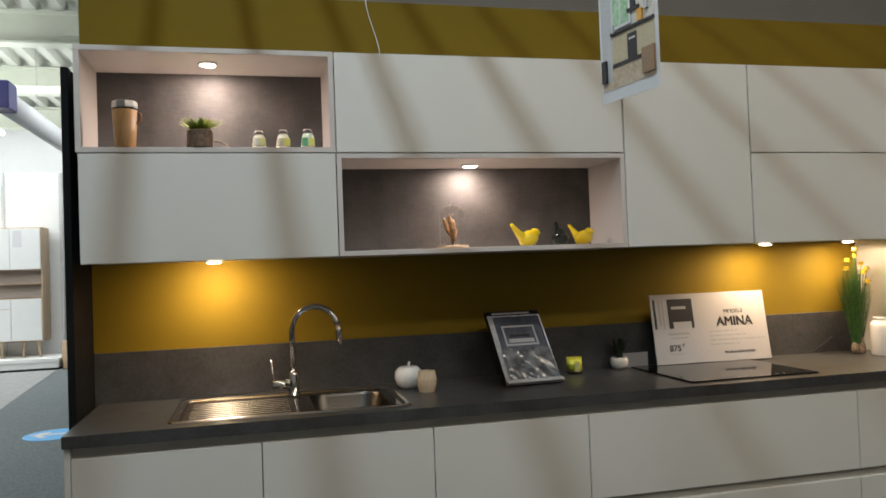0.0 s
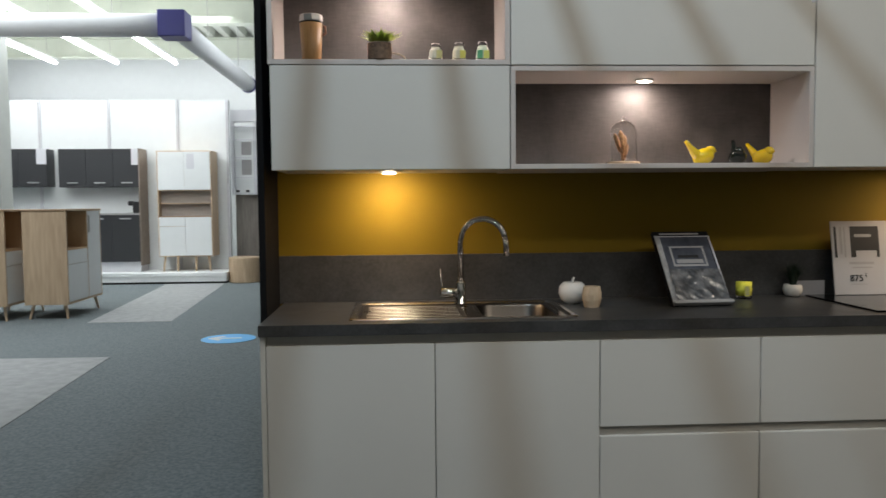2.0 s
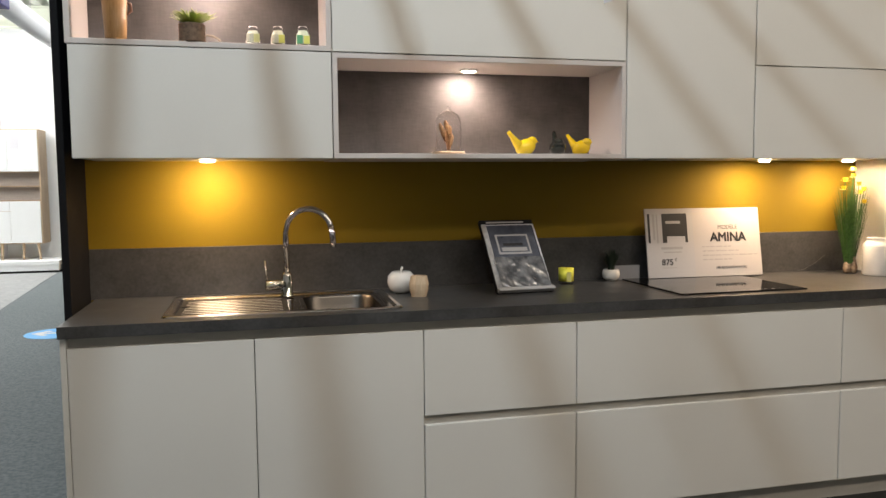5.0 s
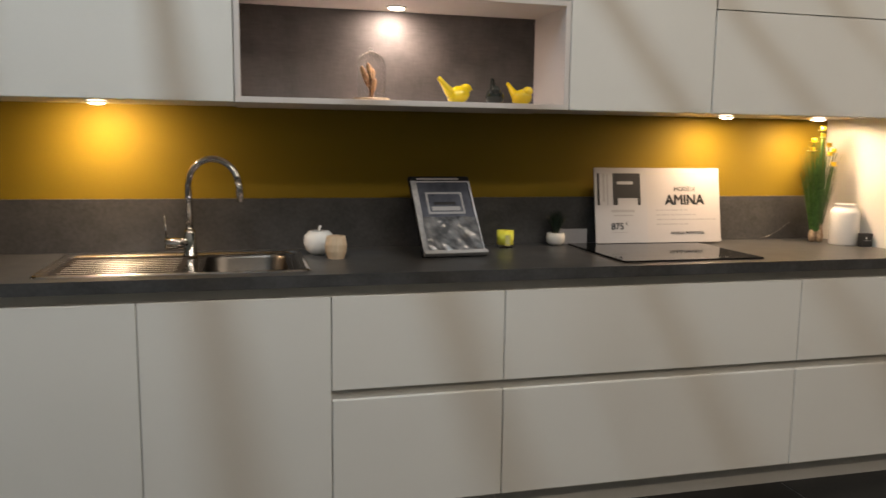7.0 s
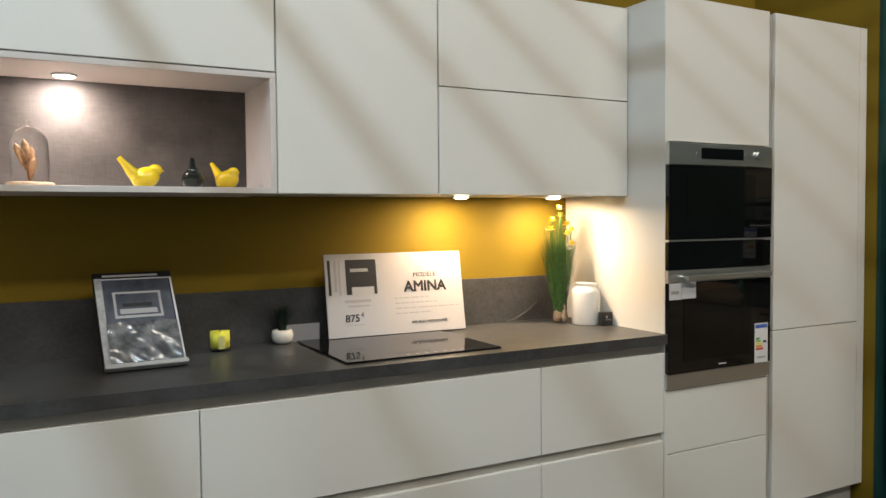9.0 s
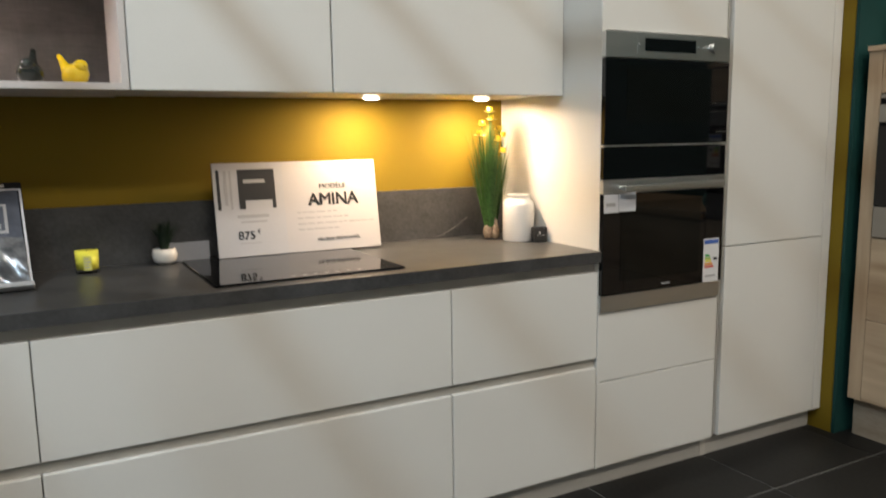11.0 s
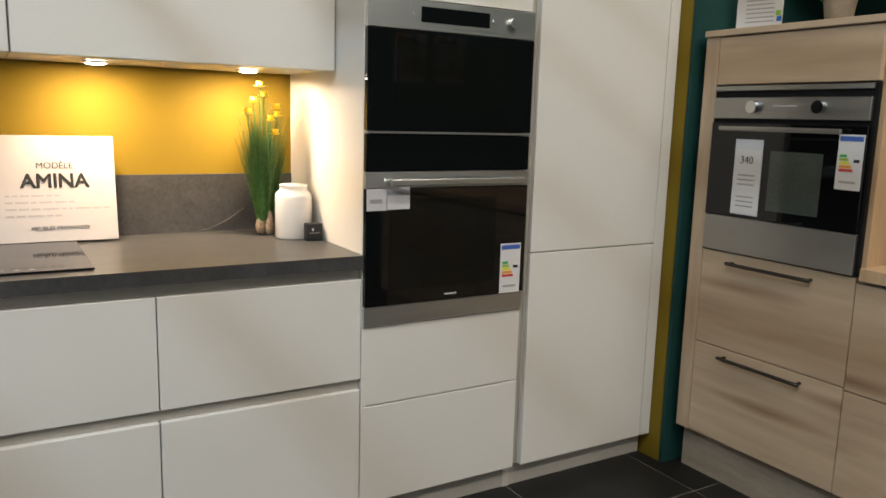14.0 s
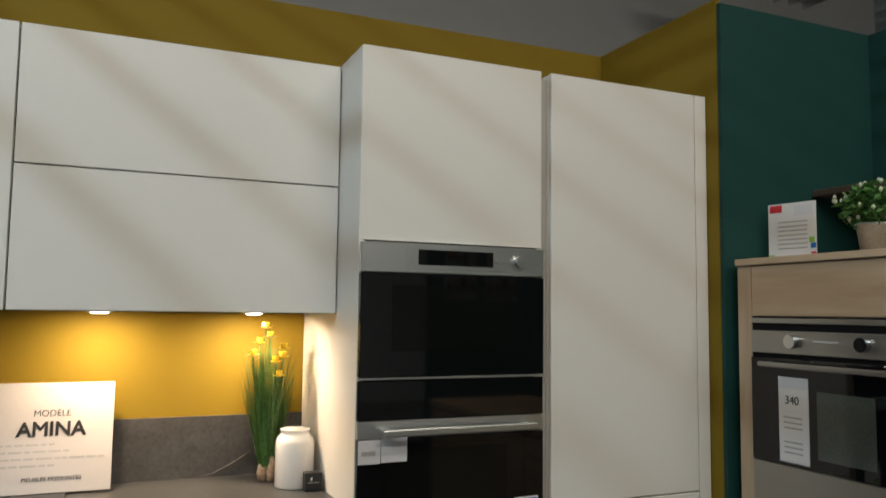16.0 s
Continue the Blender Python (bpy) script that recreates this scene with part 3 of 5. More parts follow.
hob = thing("induction_hob", (2.55, 0.3, TOP), "black glass induction hob set on the worktop", "hob")
part("glass_plate", box(2.270, 2.860, 0.045, 0.565, TOP + 0.001, TOP + 0.007, 0.002), HOB_GLASS, hob)
for i in range(7):
    part("control_mark", box(2.50 + i * 0.035, 2.512 + i * 0.035, 0.075, 0.080, TOP + 0.0072, TOP + 0.0076), INK_GREY, hob)

# ---- things on the worktop ----
# price board with the model's name, leaning back
SW, SH = 0.598, 0.327
board = thing("price_board", (2.684, 0.520, TOP + 0.0075), "white card sign with a product panel, propped up behind the hob", "sign", turn=0.4)
board.rotation_euler = (radians(-10), 0, radians(-1.2))
board["local"] = 1


def printed(x0, x1, z0, z1, mat, parent, proud=0.0008, y=-0.003, name="print"):
    return part(name, box(x0, x1, y - proud, y, z0, z1), mat, parent)


part("card", box(-SW / 2, SW / 2, -0.003, 0.003, 0, SH, 0.0008), SIGN_CARD, board)
printed(-SW / 2 + 0.002, -0.055, 0.002, SH - 0.002, SIGN_PANEL, board, 0.0006, name="product_panel")
printed(-0.287, -0.276, 0.165, 0.303, INK, board, 0.0012)
printed(-0.262, -0.252, 0.18, 0.30, INK_GREY, board, 0.0012)
printed(-0.243, -0.236, 0.165, 0.30, INK_GREY, board, 0.0012)
printed(-0.214, -0.085, 0.195, 0.303, INK, board, 0.0012)
printed(-0.214, -0.192, 0.165, 0.195, INK, board, 0.0012)
printed(-0.098, -0.085, 0.165, 0.195, INK, board, 0.0012)
printed(-0.195, -0.12, 0.255, 0.268, INK_GREY, board, 0.0014)
printed(-0.225, -0.115, 0.134, 0.145, INK_GREY, board, 0.0012)
printed(-0.213, -0.122, 0.117, 0.123, INK_GREY, board, 0.0012)
lettering("875", 0.040, INK, board, pose(-0.227, -0.0042, 0.060, 90, 0, 0), "LEFT", 0.0006)
lettering("€", 0.021, INK, board, pose(-0.161, -0.0042, 0.078, 90, 0, 0), "LEFT")
printed(-0.222, -0.15, 0.045, 0.048, INK_GREY, board, 0.0012)
lettering("MODÈLE", 0.027, INK, board, pose(0.127, -0.0040, 0.2255, 90, 0, 0))
lettering("AMINA", 0.060, INK, board, pose(0.127, -0.0040, 0.168, 90, 0, 0), bold=0.0015)
rnd = random.Random(31)
for i, end in enumerate((0.145, 0.19, 0.295, 0.15)):
    x = -0.012
    while x < end - 0.02:
        w = min(rnd.uniform(0.012, 0.045), end - x)
        printed(x, x + w, 0.1392 - i * 0.0205, 0.1446 - i * 0.0205, INK_GREY, board, 0.0006)
        x += w + 0.006
lettering("MEUBLES PRÉMONTÉS", 0.0165, INK, board, pose(0.135, -0.0040, 0.036, 90, 0, 0))
tagged(part("small_card", box(2.235, 2.365, 0.575, 0.579, TOP + 0.001, TOP + 0.068), material("grey_card", (0.30, 0.30, 0.32), 0.6, var=0.05)), "small grey card leaning behind the succulent", "card")

# catalogue in a plastic sleeve
cat = thing("catalogue", (1.699, 0.292, TOP + 0.004), "dark catalogue in a shiny clear sleeve, propped on a stand", "catalogue", turn=10)
cat.rotation_euler = (radians(-39), 0, radians(3))
PAGE = material("dark_printed_page", (0.035, 0.040, 0.055), 0.3, scale=5, fine=20, colour2=(0.10, 0.11, 0.14), coat=0.6)
# clear film; its paler blotches are glare painted into the colour
SLEEVE = material("crinkled_sleeve_glare", (0.07, 0.073, 0.08), 0.2, scale=9, fine=24, bump=0.25, colour2=(0.32, 0.32, 0.33), spread=(0.42, 0.68), distort=1.0, coat=1.0, spec=0.9)
part("binder", box(-0.125, 0.125, 0.0, 0.022, 0.002, 0.375, 0.003), BLACK, cat)
printed(-0.112, 0.112, 0.012, 0.342, PAGE, cat, 0.003, 0.0, "page")
crn = bmesh.new()


def crease(x, z):
    """Slack film: long slanting folds, deeper towards the bottom."""
    deep = 1.0 - 0.35 * z / 0.16
    u, v = x * 0.8 + z * 0.6, z * 0.8 - x * 0.6
    folds = sum(a * (1.0 - 2.0 * abs(noise.noise((u * f, v * f * 0.45, 3.1 + f)))) for f, a in ((17, 1.0), (38, 0.55), (80, 0.22)))
    return -0.0110 - 0.0064 * deep * (folds - 0.6)


gv = [[crn.verts.new((-0.104 + i * 0.00546, crease(-0.104 + i * 0.00546, j * 0.0052), 0.014 + j * 0.0052)) for i in range(41)] for j in range(31)]
for j in range(30):
    for i in range(40):
        crn.faces.new((gv[j][i], gv[j][i + 1], gv[j + 1][i + 1], gv[j + 1][i]))
part("sleeve_pocket", crn, SLEEVE, cat, "crinkled clear plastic", smooth=True)
part("ledge", box(-0.125, 0.125, -0.026, -0.0005, -0.002, 0.0135, 0.002), INK_GREY, cat, "grey plastic lip")
SLEEVE_EDGE = material("hazy_sleeve_edge", (0.40, 0.40, 0.41), 0.25, var=0.25, scale=14, fine=60, bump=0.4, coat=0.6)
printed(-0.122, -0.100, 0.008, 0.348, SLEEVE_EDGE, cat, 0.0045, -0.0005, "sleeve_edge")
printed(-0.100, 0.122, 0.002, 0.012, SLEEVE_EDGE, cat, 0.0045, -0.0005, "sleeve_edge")
printed(0.116, 0.122, 0.012, 0.345, PAPER_GREY, cat, 0.0030, 0.0, "sleeve_edge")
printed(-0.100, 0.122, 0.343, 0.347, PAPER_GREY, cat, 0.0030, 0.0, "sleeve_edge")
printed(-0.072, 0.078, 0.190, 0.292, INK_GREY, cat, 0.0036, 0.0, "picture_frame")
printed(-0.064, 0.070, 0.200, 0.284, PAGE, cat, 0.0042, 0.0, "picture")
printed(-0.045, 0.045, 0.232, 0.246, INK, cat, 0.0047, 0.0)
printed(-0.055, 0.060, 0.205, 0.224, INK_GREY, cat, 0.0047, 0.0)
printed(-0.025, 0.022, 0.168, 0.176, PAPER_GREY, cat, 0.0036, 0.0)
printed(-0.095, 0.080, 0.356, 0.364, INK_GREY, cat, 0.0006, 0.0)
part("prop", box(-0.03, 0.03, 0.0225, 0.027, 0.05, 0.30), BLACK, cat)
tagged(part("catalogue_stand", box(1.68, 1.74, 0.45, 0.56, TOP + 0.0005, TOP + 0.17, 0.004), BLACK), "black prop block behind the catalogue", "stand")

# apple-shaped pot and wooden beaker
ap = thing("apple_ornament", (1.203, 0.455, TOP), "white glazed apple-shaped ornament", "ornament")
part("body", lathe([(0, 0.004), (0.030, 0), (0.049, 0.016), (0.059, 0.044), (0.056, 0.072), (0.039, 0.090), (0.016, 0.089), (0, 0.083)], (1.203, 0.455, TOP)), CERAMIC, ap, smooth=True)
part("stem", tube([(1.203, 0.455, TOP + 0.083), (1.204, 0.455, TOP + 0.098), (1.209, 0.455, TOP + 0.110)], 0.005, 8), CERAMIC, ap, smooth=True)
BEECH = material("pale_beech", (0.52, 0.38, 0.25), 0.5, scale=10, fine=60, stretch=(2, 2, 0.4), colour2=(0.66, 0.52, 0.37))
bk = thing("wooden_beaker", (1.254, 0.335, TOP), "small pale wooden beaker", "beaker")
part("cup", lathe([(0, 0), (0.031, 0), (0.039, 0.028), (0.0405, 0.052), (0.034, 0.084), (0.030, 0.084), (0.033, 0.05), (0, 0.045)], (1.254, 0.335, TOP), 12), BEECH, bk)

# candle in a glass
CLEAR = glass("clear_glass", (0.96, 0.97, 0.97))
THIN_CLEAR = glass("thin_blown_glass", (0.985, 0.99, 0.99), 0.01, 1.12)
CX, CY = 1.976, 0.53
cg = thing("glass_candle", (CX, CY, TOP), "lime-yellow candle in a clear glass tumbler", "candle")
part("tumbler", lathe([(0, 0), (0.033, 0), (0.036, 0.004), (0.0375, 0.096)], (CX, CY, TOP), 32), glass("tumbler_glass", (0.93, 0.945, 0.94), 0.01, 1.06), cg, smooth=True).visible_shadow = False
part("wax", lathe([(0, 0.012), (0.0318, 0.013), (0.0325, 0.072), (0.028, 0.068), (0, 0.066)], (CX, CY, TOP), 28), material("lime_wax", (0.62, 0.58, 0.06), 0.5, var=0.08), cg, smooth=True)
part("wick", tube([(CX, CY, TOP + 0.066), (CX + 0.001, CY, TOP + 0.078)], 0.001, 6), INK, cg)
part("text_label", box(CX - 0.013, CX + 0.010, CY - 0.0385, CY - 0.0374, TOP + 0.012, TOP + 0.058), material("pale_label", (0.60, 0.57, 0.14), 0.5, var=0.05), cg, "pale lime printed paper")
for i in range(4):
    part("print", box(CX - 0.010, CX + 0.007 - 0.004 * (i % 2), CY - 0.0389, CY - 0.0386, TOP + 0.020 + i * 0.009, TOP + 0.023 + i * 0.009), INK_GREY, cg)

# succulent in a white pot
LEAF_DARK = material("dark_green_leaf", (0.006, 0.022, 0.010), 0.55, var=0.3, scale=20)
sp = thing("potted_succulent", (2.216, 0.570, TOP), "dark green spiky succulent in a small white pot", "plant")
part("pot", lathe([(0, 0), (0.025, 0), (0.038, 0.014), (0.0415, 0.032), (0.037, 0.052), (0.031, 0.054), (0.031, 0.045), (0, 0.045)], (2.216, 0.570, TOP)), CERAMIC, sp, smooth=True)


def spikes(at, count, height, spread, width, seed, lean=0.5):
    """Tapering blades from one root."""
    rnd = random.Random(seed)
    bm = bmesh.new()
    for i in range(count):
        a = rnd.uniform(0, 6.283)
        r0 = spread * 0.24 * math.sqrt(rnd.random())
        h = height * rnd.uniform(0.6, 1.0)
        out = spread * rnd.uniform(0.2, 1.0) * lean
        w = width * rnd.uniform(0.7, 1.2)
        side = Vector((-math.sin(a), math.cos(a), 0))
        d = Vector((math.cos(a), math.sin(a), 0))
        base = Vector(at) + d * r0
        prev = None
        for k in range(5):
            f = k / 4
            c = base + d * out * f * f + Vector((0, 0, h * f))
            ww = w * (1 - f) ** 0.6 + 0.0003
            pair = (bm.verts.new(c - side * ww), bm.verts.new(c + side * ww + d * 0.0006))
            if prev:
                bm.faces.new((prev[0], prev[1], pair[1], pair[0]))
            prev = pair
    return bm


part("leaves", spikes((2.216, 0.570, TOP + 0.05), 90, 0.10, 0.06, 0.004, 3, 0.8), LEAF_DARK, sp)

# tall grass with yellow flowers
GRASS = material("green_grass_blade", (0.016, 0.055, 0.010), 0.5, scale=60, colour2=(0.06, 0.15, 0.03))
FLOWER = material("yellow_petal", (0.85, 0.62, 0.04), 0.5, var=0.1)
FLOWER_PALE = material("pale_yellow_petal", (0.90, 0.78, 0.40), 0.5, var=0.1)
BULB = material("dry_bulb_skin", (0.20, 0.13, 0.08), 0.7, scale=30, colour2=(0.42, 0.31, 0.21))
GX, GY = 3.452, 0.49
gr = thing("artificial_daffodils", (GX, GY, TOP), "tall green artificial grass bundle with yellow daffodils", "plant")


def fan_grass(at, count, height, spread, width, seed):
    """Fine straight blades that fan out from a tied foot, their tips drooping a little."""
    rnd = random.Random(seed)
    bm = bmesh.new()
    for i in range(count):
        a, f0 = rnd.uniform(0, 6.283), math.sqrt(rnd.random())
        out = Vector((math.cos(a), math.sin(a) * 0.75, 0))
        h = height * rnd.uniform(0.55, 1.0) * (1.0 - 0.15 * f0)
        reach = spread * f0 * rnd.uniform(0.75, 1.15)
        side = Vector((math.cos(a + 1.57 + rnd.uniform(-1, 1)), math.sin(a + 1.57), 0))
        w, droop, prev = width * rnd.uniform(0.7, 1.25), rnd.uniform(0, 0.035), None
        for k in range(6):
            f = k / 5
            c = Vector(at) + out * (0.026 * f0 + reach * min(1, 1.5 * f) * 0.72 + (reach * 0.28 + droop) * f ** 3) + Vector((0, 0, h * (f - 0.05 * f ** 4)))
            ww = w * (1 - f) ** 0.5 + 0.0003
            pair = (bm.verts.new(c - side * ww), bm.verts.new(c + side * ww))
            if prev:
                bm.faces.new((prev[0], prev[1], pair[1], pair[0]))
            prev = pair
    return bm


part("grass", fan_grass((GX, GY, TOP + 0.05), 330, 0.47, 0.052, 0.0014, 5), GRASS, gr)
for i, (dx, dy, r) in enumerate(((-0.012, 0.0, 0.020), (0.014, -0.012, 0.018), (0.002, 0.014, 0.018))):
    part("bulb", lathe([(0, 0), (r * 0.7, 0.004), (r, 0.03), (r * 0.7, 0.056), (0.007, 0.082), (0, 0.09)], (GX + dx, GY + dy, TOP), 12), BULB, gr, smooth=True)
for i, (dx, dy, h, pale) in enumerate(((-0.02, -0.02, 0.50, 1), (0.0, 0.0, 0.47, 1), (0.035, -0.03, 0.405, 0), (-0.055, 0.0, 0.41, 1), (0.05, 0.02, 0.43, 0), (0.012, -0.035, 0.39, 0), (0.022, -0.05, 0.345, 0), (-0.03, 0.02, 0.45, 0))):
    f = part("flower", lathe([(0.006, 0), (0.010, 0.008), (0.012, 0.020), (0.009, 0.019), (0, 0.006)], (GX + dx, GY + dy - 0.01, TOP + h), 10), FLOWER, gr)
    pb = bmesh.new()
    c = Vector((GX + dx, GY + dy - 0.01, TOP + h))
    for k in range(6):
        a = k * math.pi / 3 + i
        d, s = Vector((math.cos(a), math.sin(a) * 0.8, 0.25)), Vector((-math.sin(a), math.cos(a) * 0.8, 0))
        q = [c, c + d * 0.013 + s * 0.009, c + d * 0.027, c + d * 0.013 - s * 0.009]
        pb.faces.new([pb.verts.new(v) for v in q])
    part("petals", pb, FLOWER_PALE if pale else FLOWER, f)
    part("stalk", tube([(GX, GY, TOP + 0.06), (GX + dx * 0.7, GY + dy * 0.7, TOP + h * 0.6), (GX + dx, GY + dy - 0.01, TOP + h)], 0.0022, 6), GRASS, f)

# white jar and little dark card
jar = thing("storage_jar", (3.524, 0.395, TOP), "white ceramic storage jar with a narrow collar", "jar")
part("body", lathe([(r * 1.05, z * 1.09) for r, z in ((0, 0), (0.056, 0), (0.059, 0.004), (0.059, 0.128), (0.056, 0.140), (0.046, 0.149), (0.044, 0.152), (0.044, 0.162), (0.046, 0.165), (0.041, 0.167), (0.040, 0.15), (0, 0.145))], (3.524, 0.395, TOP), 40), CERAMIC, jar, smooth=True)
dc = thing("small_black_box", (3.562, 0.295, TOP), "small black product box with a white mark", "box")
part("box_body", box(3.535, 3.590, 0.295, 0.325, TOP, TOP + 0.058, 0.002), INK, dc)
part("mark", box(3.553, 3.558, 0.2942, 0.2949, TOP + 0.034, TOP + 0.043), PAPER, dc)
part("mark", box(3.545, 3.580, 0.2942, 0.2949, TOP + 0.026, TOP + 0.028), INK_GREY, dc)
# cable across the upstand
tagged(part("power_cable", tube([(3.26, 0.622, TOP + 0.004), (3.30, 0.620, TOP + 0.012), (3.36, 0.62, TOP + 0.04), (3.42, 0.62, TOP + 0.08)], 0.0013, 8), material("grey_cable", (0.13, 0.125, 0.12), 0.6, var=0.1)), "thin grey power cable against the upstand", "cable")

# ---- things in the niches ----
NZ1, NZ2 = UB + 0.0195, 1.8845
BAMBOO = material("bamboo_wood", (0.33, 0.165, 0.06), 0.45, scale=6, fine=50, stretch=(4, 4, 0.5), colour2=(0.47, 0.27, 0.115))
tm = thing("travel_mug", (0.155, 0.25, NZ2), "bamboo travel mug with a shiny steel lid and a brown handle", "mug")
part("body", lathe([(0, 0), (0.034, 0), (0.036, 0.008), (0.0435, 0.138), (0, 0.138)], (0.155, 0.25, NZ2)), BAMBOO, tm, smooth=True)
part("collar", lathe([(0, 0.1382), (0.0425, 0.1382), (0.0425, 0.144), (0, 0.144)], (0.155, 0.25, NZ2)), BLACK, tm)
part("lid", lathe([(0, 0.1443), (0.044, 0.1443), (0.0445, 0.149), (0.0435, 0.166), (0.039, 0.171), (0.034, 0.168), (0, 0.167)], (0.155, 0.25, NZ2), 9), STEEL, tm)
part("handle", tube([(0.192, 0.25, NZ2 + 0.132), (0.207, 0.252, NZ2 + 0.128), (0.209, 0.252, NZ2 + 0.104), (0.191, 0.25, NZ2 + 0.090)], 0.0055, 8), material("dark_brown_handle", (0.15, 0.055, 0.025), 0.45, var=0.1), tm, smooth=True)

LEAF_BRIGHT = material("bright_green_leaf", (0.26, 0.38, 0.035), 0.5, scale=30, colour2=(0.52, 0.58, 0.12))
BARK = material("woven_bark", (0.09, 0.055, 0.035), 0.8, scale=20, fine=80, bump=0.4, colour2=(0.22, 0.14, 0.09))
gp = thing("potted_grass", (0.412, 0.25, NZ2), "bright green artificial plant in a woven brown basket", "plant")
part("basket", lathe([(0, 0)] + [(0.0445 + 0.003 * (i % 2), 0.0055 * i) for i in range(13)] + [(0.042, 0.066), (0.041, 0.055), (0, 0.055)], (0.412, 0.25, NZ2)), BARK, gp, smooth=True)
part("leaves", spikes((0.412, 0.25, NZ2 + 0.052), 240, 0.056, 0.078, 0.0055, 9, 0.95), LEAF_BRIGHT, gp)
part("handle", tube([(0.46, 0.25, NZ2 + 0.03), (0.485, 0.25, NZ2 + 0.026), (0.505, 0.255, NZ2 + 0.016), (0.512, 0.255, NZ2 + 0.004)], 0.004, 8), material("pale_raffia", (0.34, 0.26, 0.19), 0.7, var=0.1), gp)

for i, (x, c, c2) in enumerate(((0.625, (0.62, 0.60, 0.47), (0.82, 0.78, 0.36)), (0.714, (0.62, 0.60, 0.45), (0.78, 0.73, 0.16)), (0.805, (0.50, 0.55, 0.40), (0.72, 0.70, 0.16)))):
    h = 0.004 * i
    b = thing("glass_bottle", (x, 0.25, NZ2), "small clear screw-top jar with coloured filling" if i < 2 else "small clear screw-top jar with green and yellow filling", "jar", "little jars in the niche")
    part("glass", lathe([(r * 0.87, z * 0.87) for r, z in ((0, 0.001), (0.028, 0.001), (0.031, 0.006), (0.031, 0.046 + h), (0.023, 0.056 + h), (0.023, 0.074 + h), (0.020, 0.074 + h), (0.020, 0.056 + h), (0.028, 0.045 + h), (0.028, 0.008), (0, 0.006))], (x, 0.25, NZ2), 20), THIN_CLEAR, b, smooth=True).visible_shadow = False
    part("filling", lathe([(r * 0.87, z * 0.87) for r, z in ((0, 0.007), (0.0272, 0.009), (0.0272, 0.043), (0.0195, 0.054 + h), (0.0195, 0.058 + h), (0, 0.058 + h))], (x, 0.25, NZ2), 20), material("filling", c, 0.6, var=0.05), b)
    if i == 2:
        part("green_sticker", box(x - 0.023, x - 0.002, 0.2222, 0.2240, NZ2 + 0.007, NZ2 + 0.038), material("green_sticker", (0.12, 0.40, 0.20), 0.6, var=0.1), b, "green paper")
    part("sticker", box(x + 0.002, x + 0.0235, 0.2222, 0.2240, NZ2 + 0.007, NZ2 + 0.036), material("sticker", c2, 0.6, var=0.05), b)

# glass dome with dried flowers
gd = thing("glass_dome", (1.39, 0.365, NZ1), "clear glass bell over dried flowers on a pale wood base", "glass dome")
part("base", lathe([(0, 0), (0.066, 0), (0.068, 0.004), (0.066, 0.012), (0.058, 0.014), (0, 0.014)], (1.39, 0.365, NZ1), 36), BEECH, gd, smooth=True)
dome = [(0.052, 0.015), (0.052, 0.13)] + [(0.052 * math.cos(a * math.pi / 16), 0.13 + 0.05 * math.sin(a * math.pi / 16)) for a in range(1, 8)] + [(0.0, 0.18)]
inner = [(max(r - 0.0016, 0), z - (0.0016 if r < 0.05 else 0)) for r, z in dome][::-1]
gdome = part("dome", lathe(dome + inner, (1.39, 0.365, NZ1), 36), THIN_CLEAR, gd, smooth=True)
gdome.visible_shadow = False
part("knob", lathe([(0, 0), (0.006, 0.001), (0.009, 0.008), (0.006, 0.015), (0, 0.017)], (1.39, 0.365, NZ1 + 0.18), 16), CLEAR, gd, smooth=True)
DRIED = material("dried_rust_flower", (0.20, 0.09, 0.04), 0.8, scale=40, bump=0.5, colour2=(0.40, 0.23, 0.11))
part("dried_stalks", spikes((1.39, 0.365, NZ1 + 0.014), 14, 0.07, 0.02, 0.002, 4, 0.8), DRIED, gd)
for dx, dy, h, lean in ((-0.030, 0.0, 0.128, -0.016), (-0.012, -0.006, 0.138, -0.010), (-0.020, 0.008, 0.112, -0.012), (0.004, 0.0, 0.120, 0.002), (-0.004, 0.010, 0.098, -0.004), (0.010, -0.006, 0.086, 0.008)):
    top = Vector((1.39 + dx, 0.365 + dy, NZ1 + h))
    part("dried_head", tube([top + Vector((-lean, 0, -0.058)), top + Vector((-lean * 0.6, 0, -0.036)), top + Vector((-lean * 0.25, 0, -0.014)), top], 0.006, 10, radii=[0.003, 0.0075, 0.0085, 0.002]), DRIED, gd, smooth=True)


def ceramic_bird(at, turn, size, mat, label, tail=1.0):
    """A plump glazed bird with a raised tail, one plain body. It looks along +x."""
    bm = bmesh.new()
    bmesh.ops.create_uvsphere(bm, u_segments=20, v_segments=12, radius=1.0)
    for v in bm.verts:
        x, y, z = v.co
        v.co = (x * 0.50 + 0.06 + 0.10 * z, y * 0.44, max(z, -0.86) * 0.42)
    head = bmesh.new()
    bmesh.ops.create_uvsphere(head, u_segments=14, v_segments=8, radius=0.24)
    for v in head.verts:
        v.co = Vector((v.co.x * 1.1 + 0.42, v.co.y, v.co.z * 0.9 + 0.30))
    join(bm, head)
    join(bm, tube([(-0.20, 0, 0.02), (-0.45, 0, 0.22), (-0.70, 0, 0.52 * tail), (-0.88, 0, 0.72 * tail)], 0.1, 10, radii=[0.30, 0.20, 0.12, 0.09]))
    join(bm, tube([(0.62, 0, 0.30), (0.76, 0, 0.26)], 0.05, 8, radii=[0.07, 0.01]))
    for v in bm.verts:
        v.co = (v.co + Vector((0, 0, 0.361))) * size
    ob = part("ceramic_bird", bm, mat, None, smooth=True)
    ob.matrix_world = pose(*at, 0, 0, turn)
    return tagged(ob, label, "ornament", "ceramic birds")


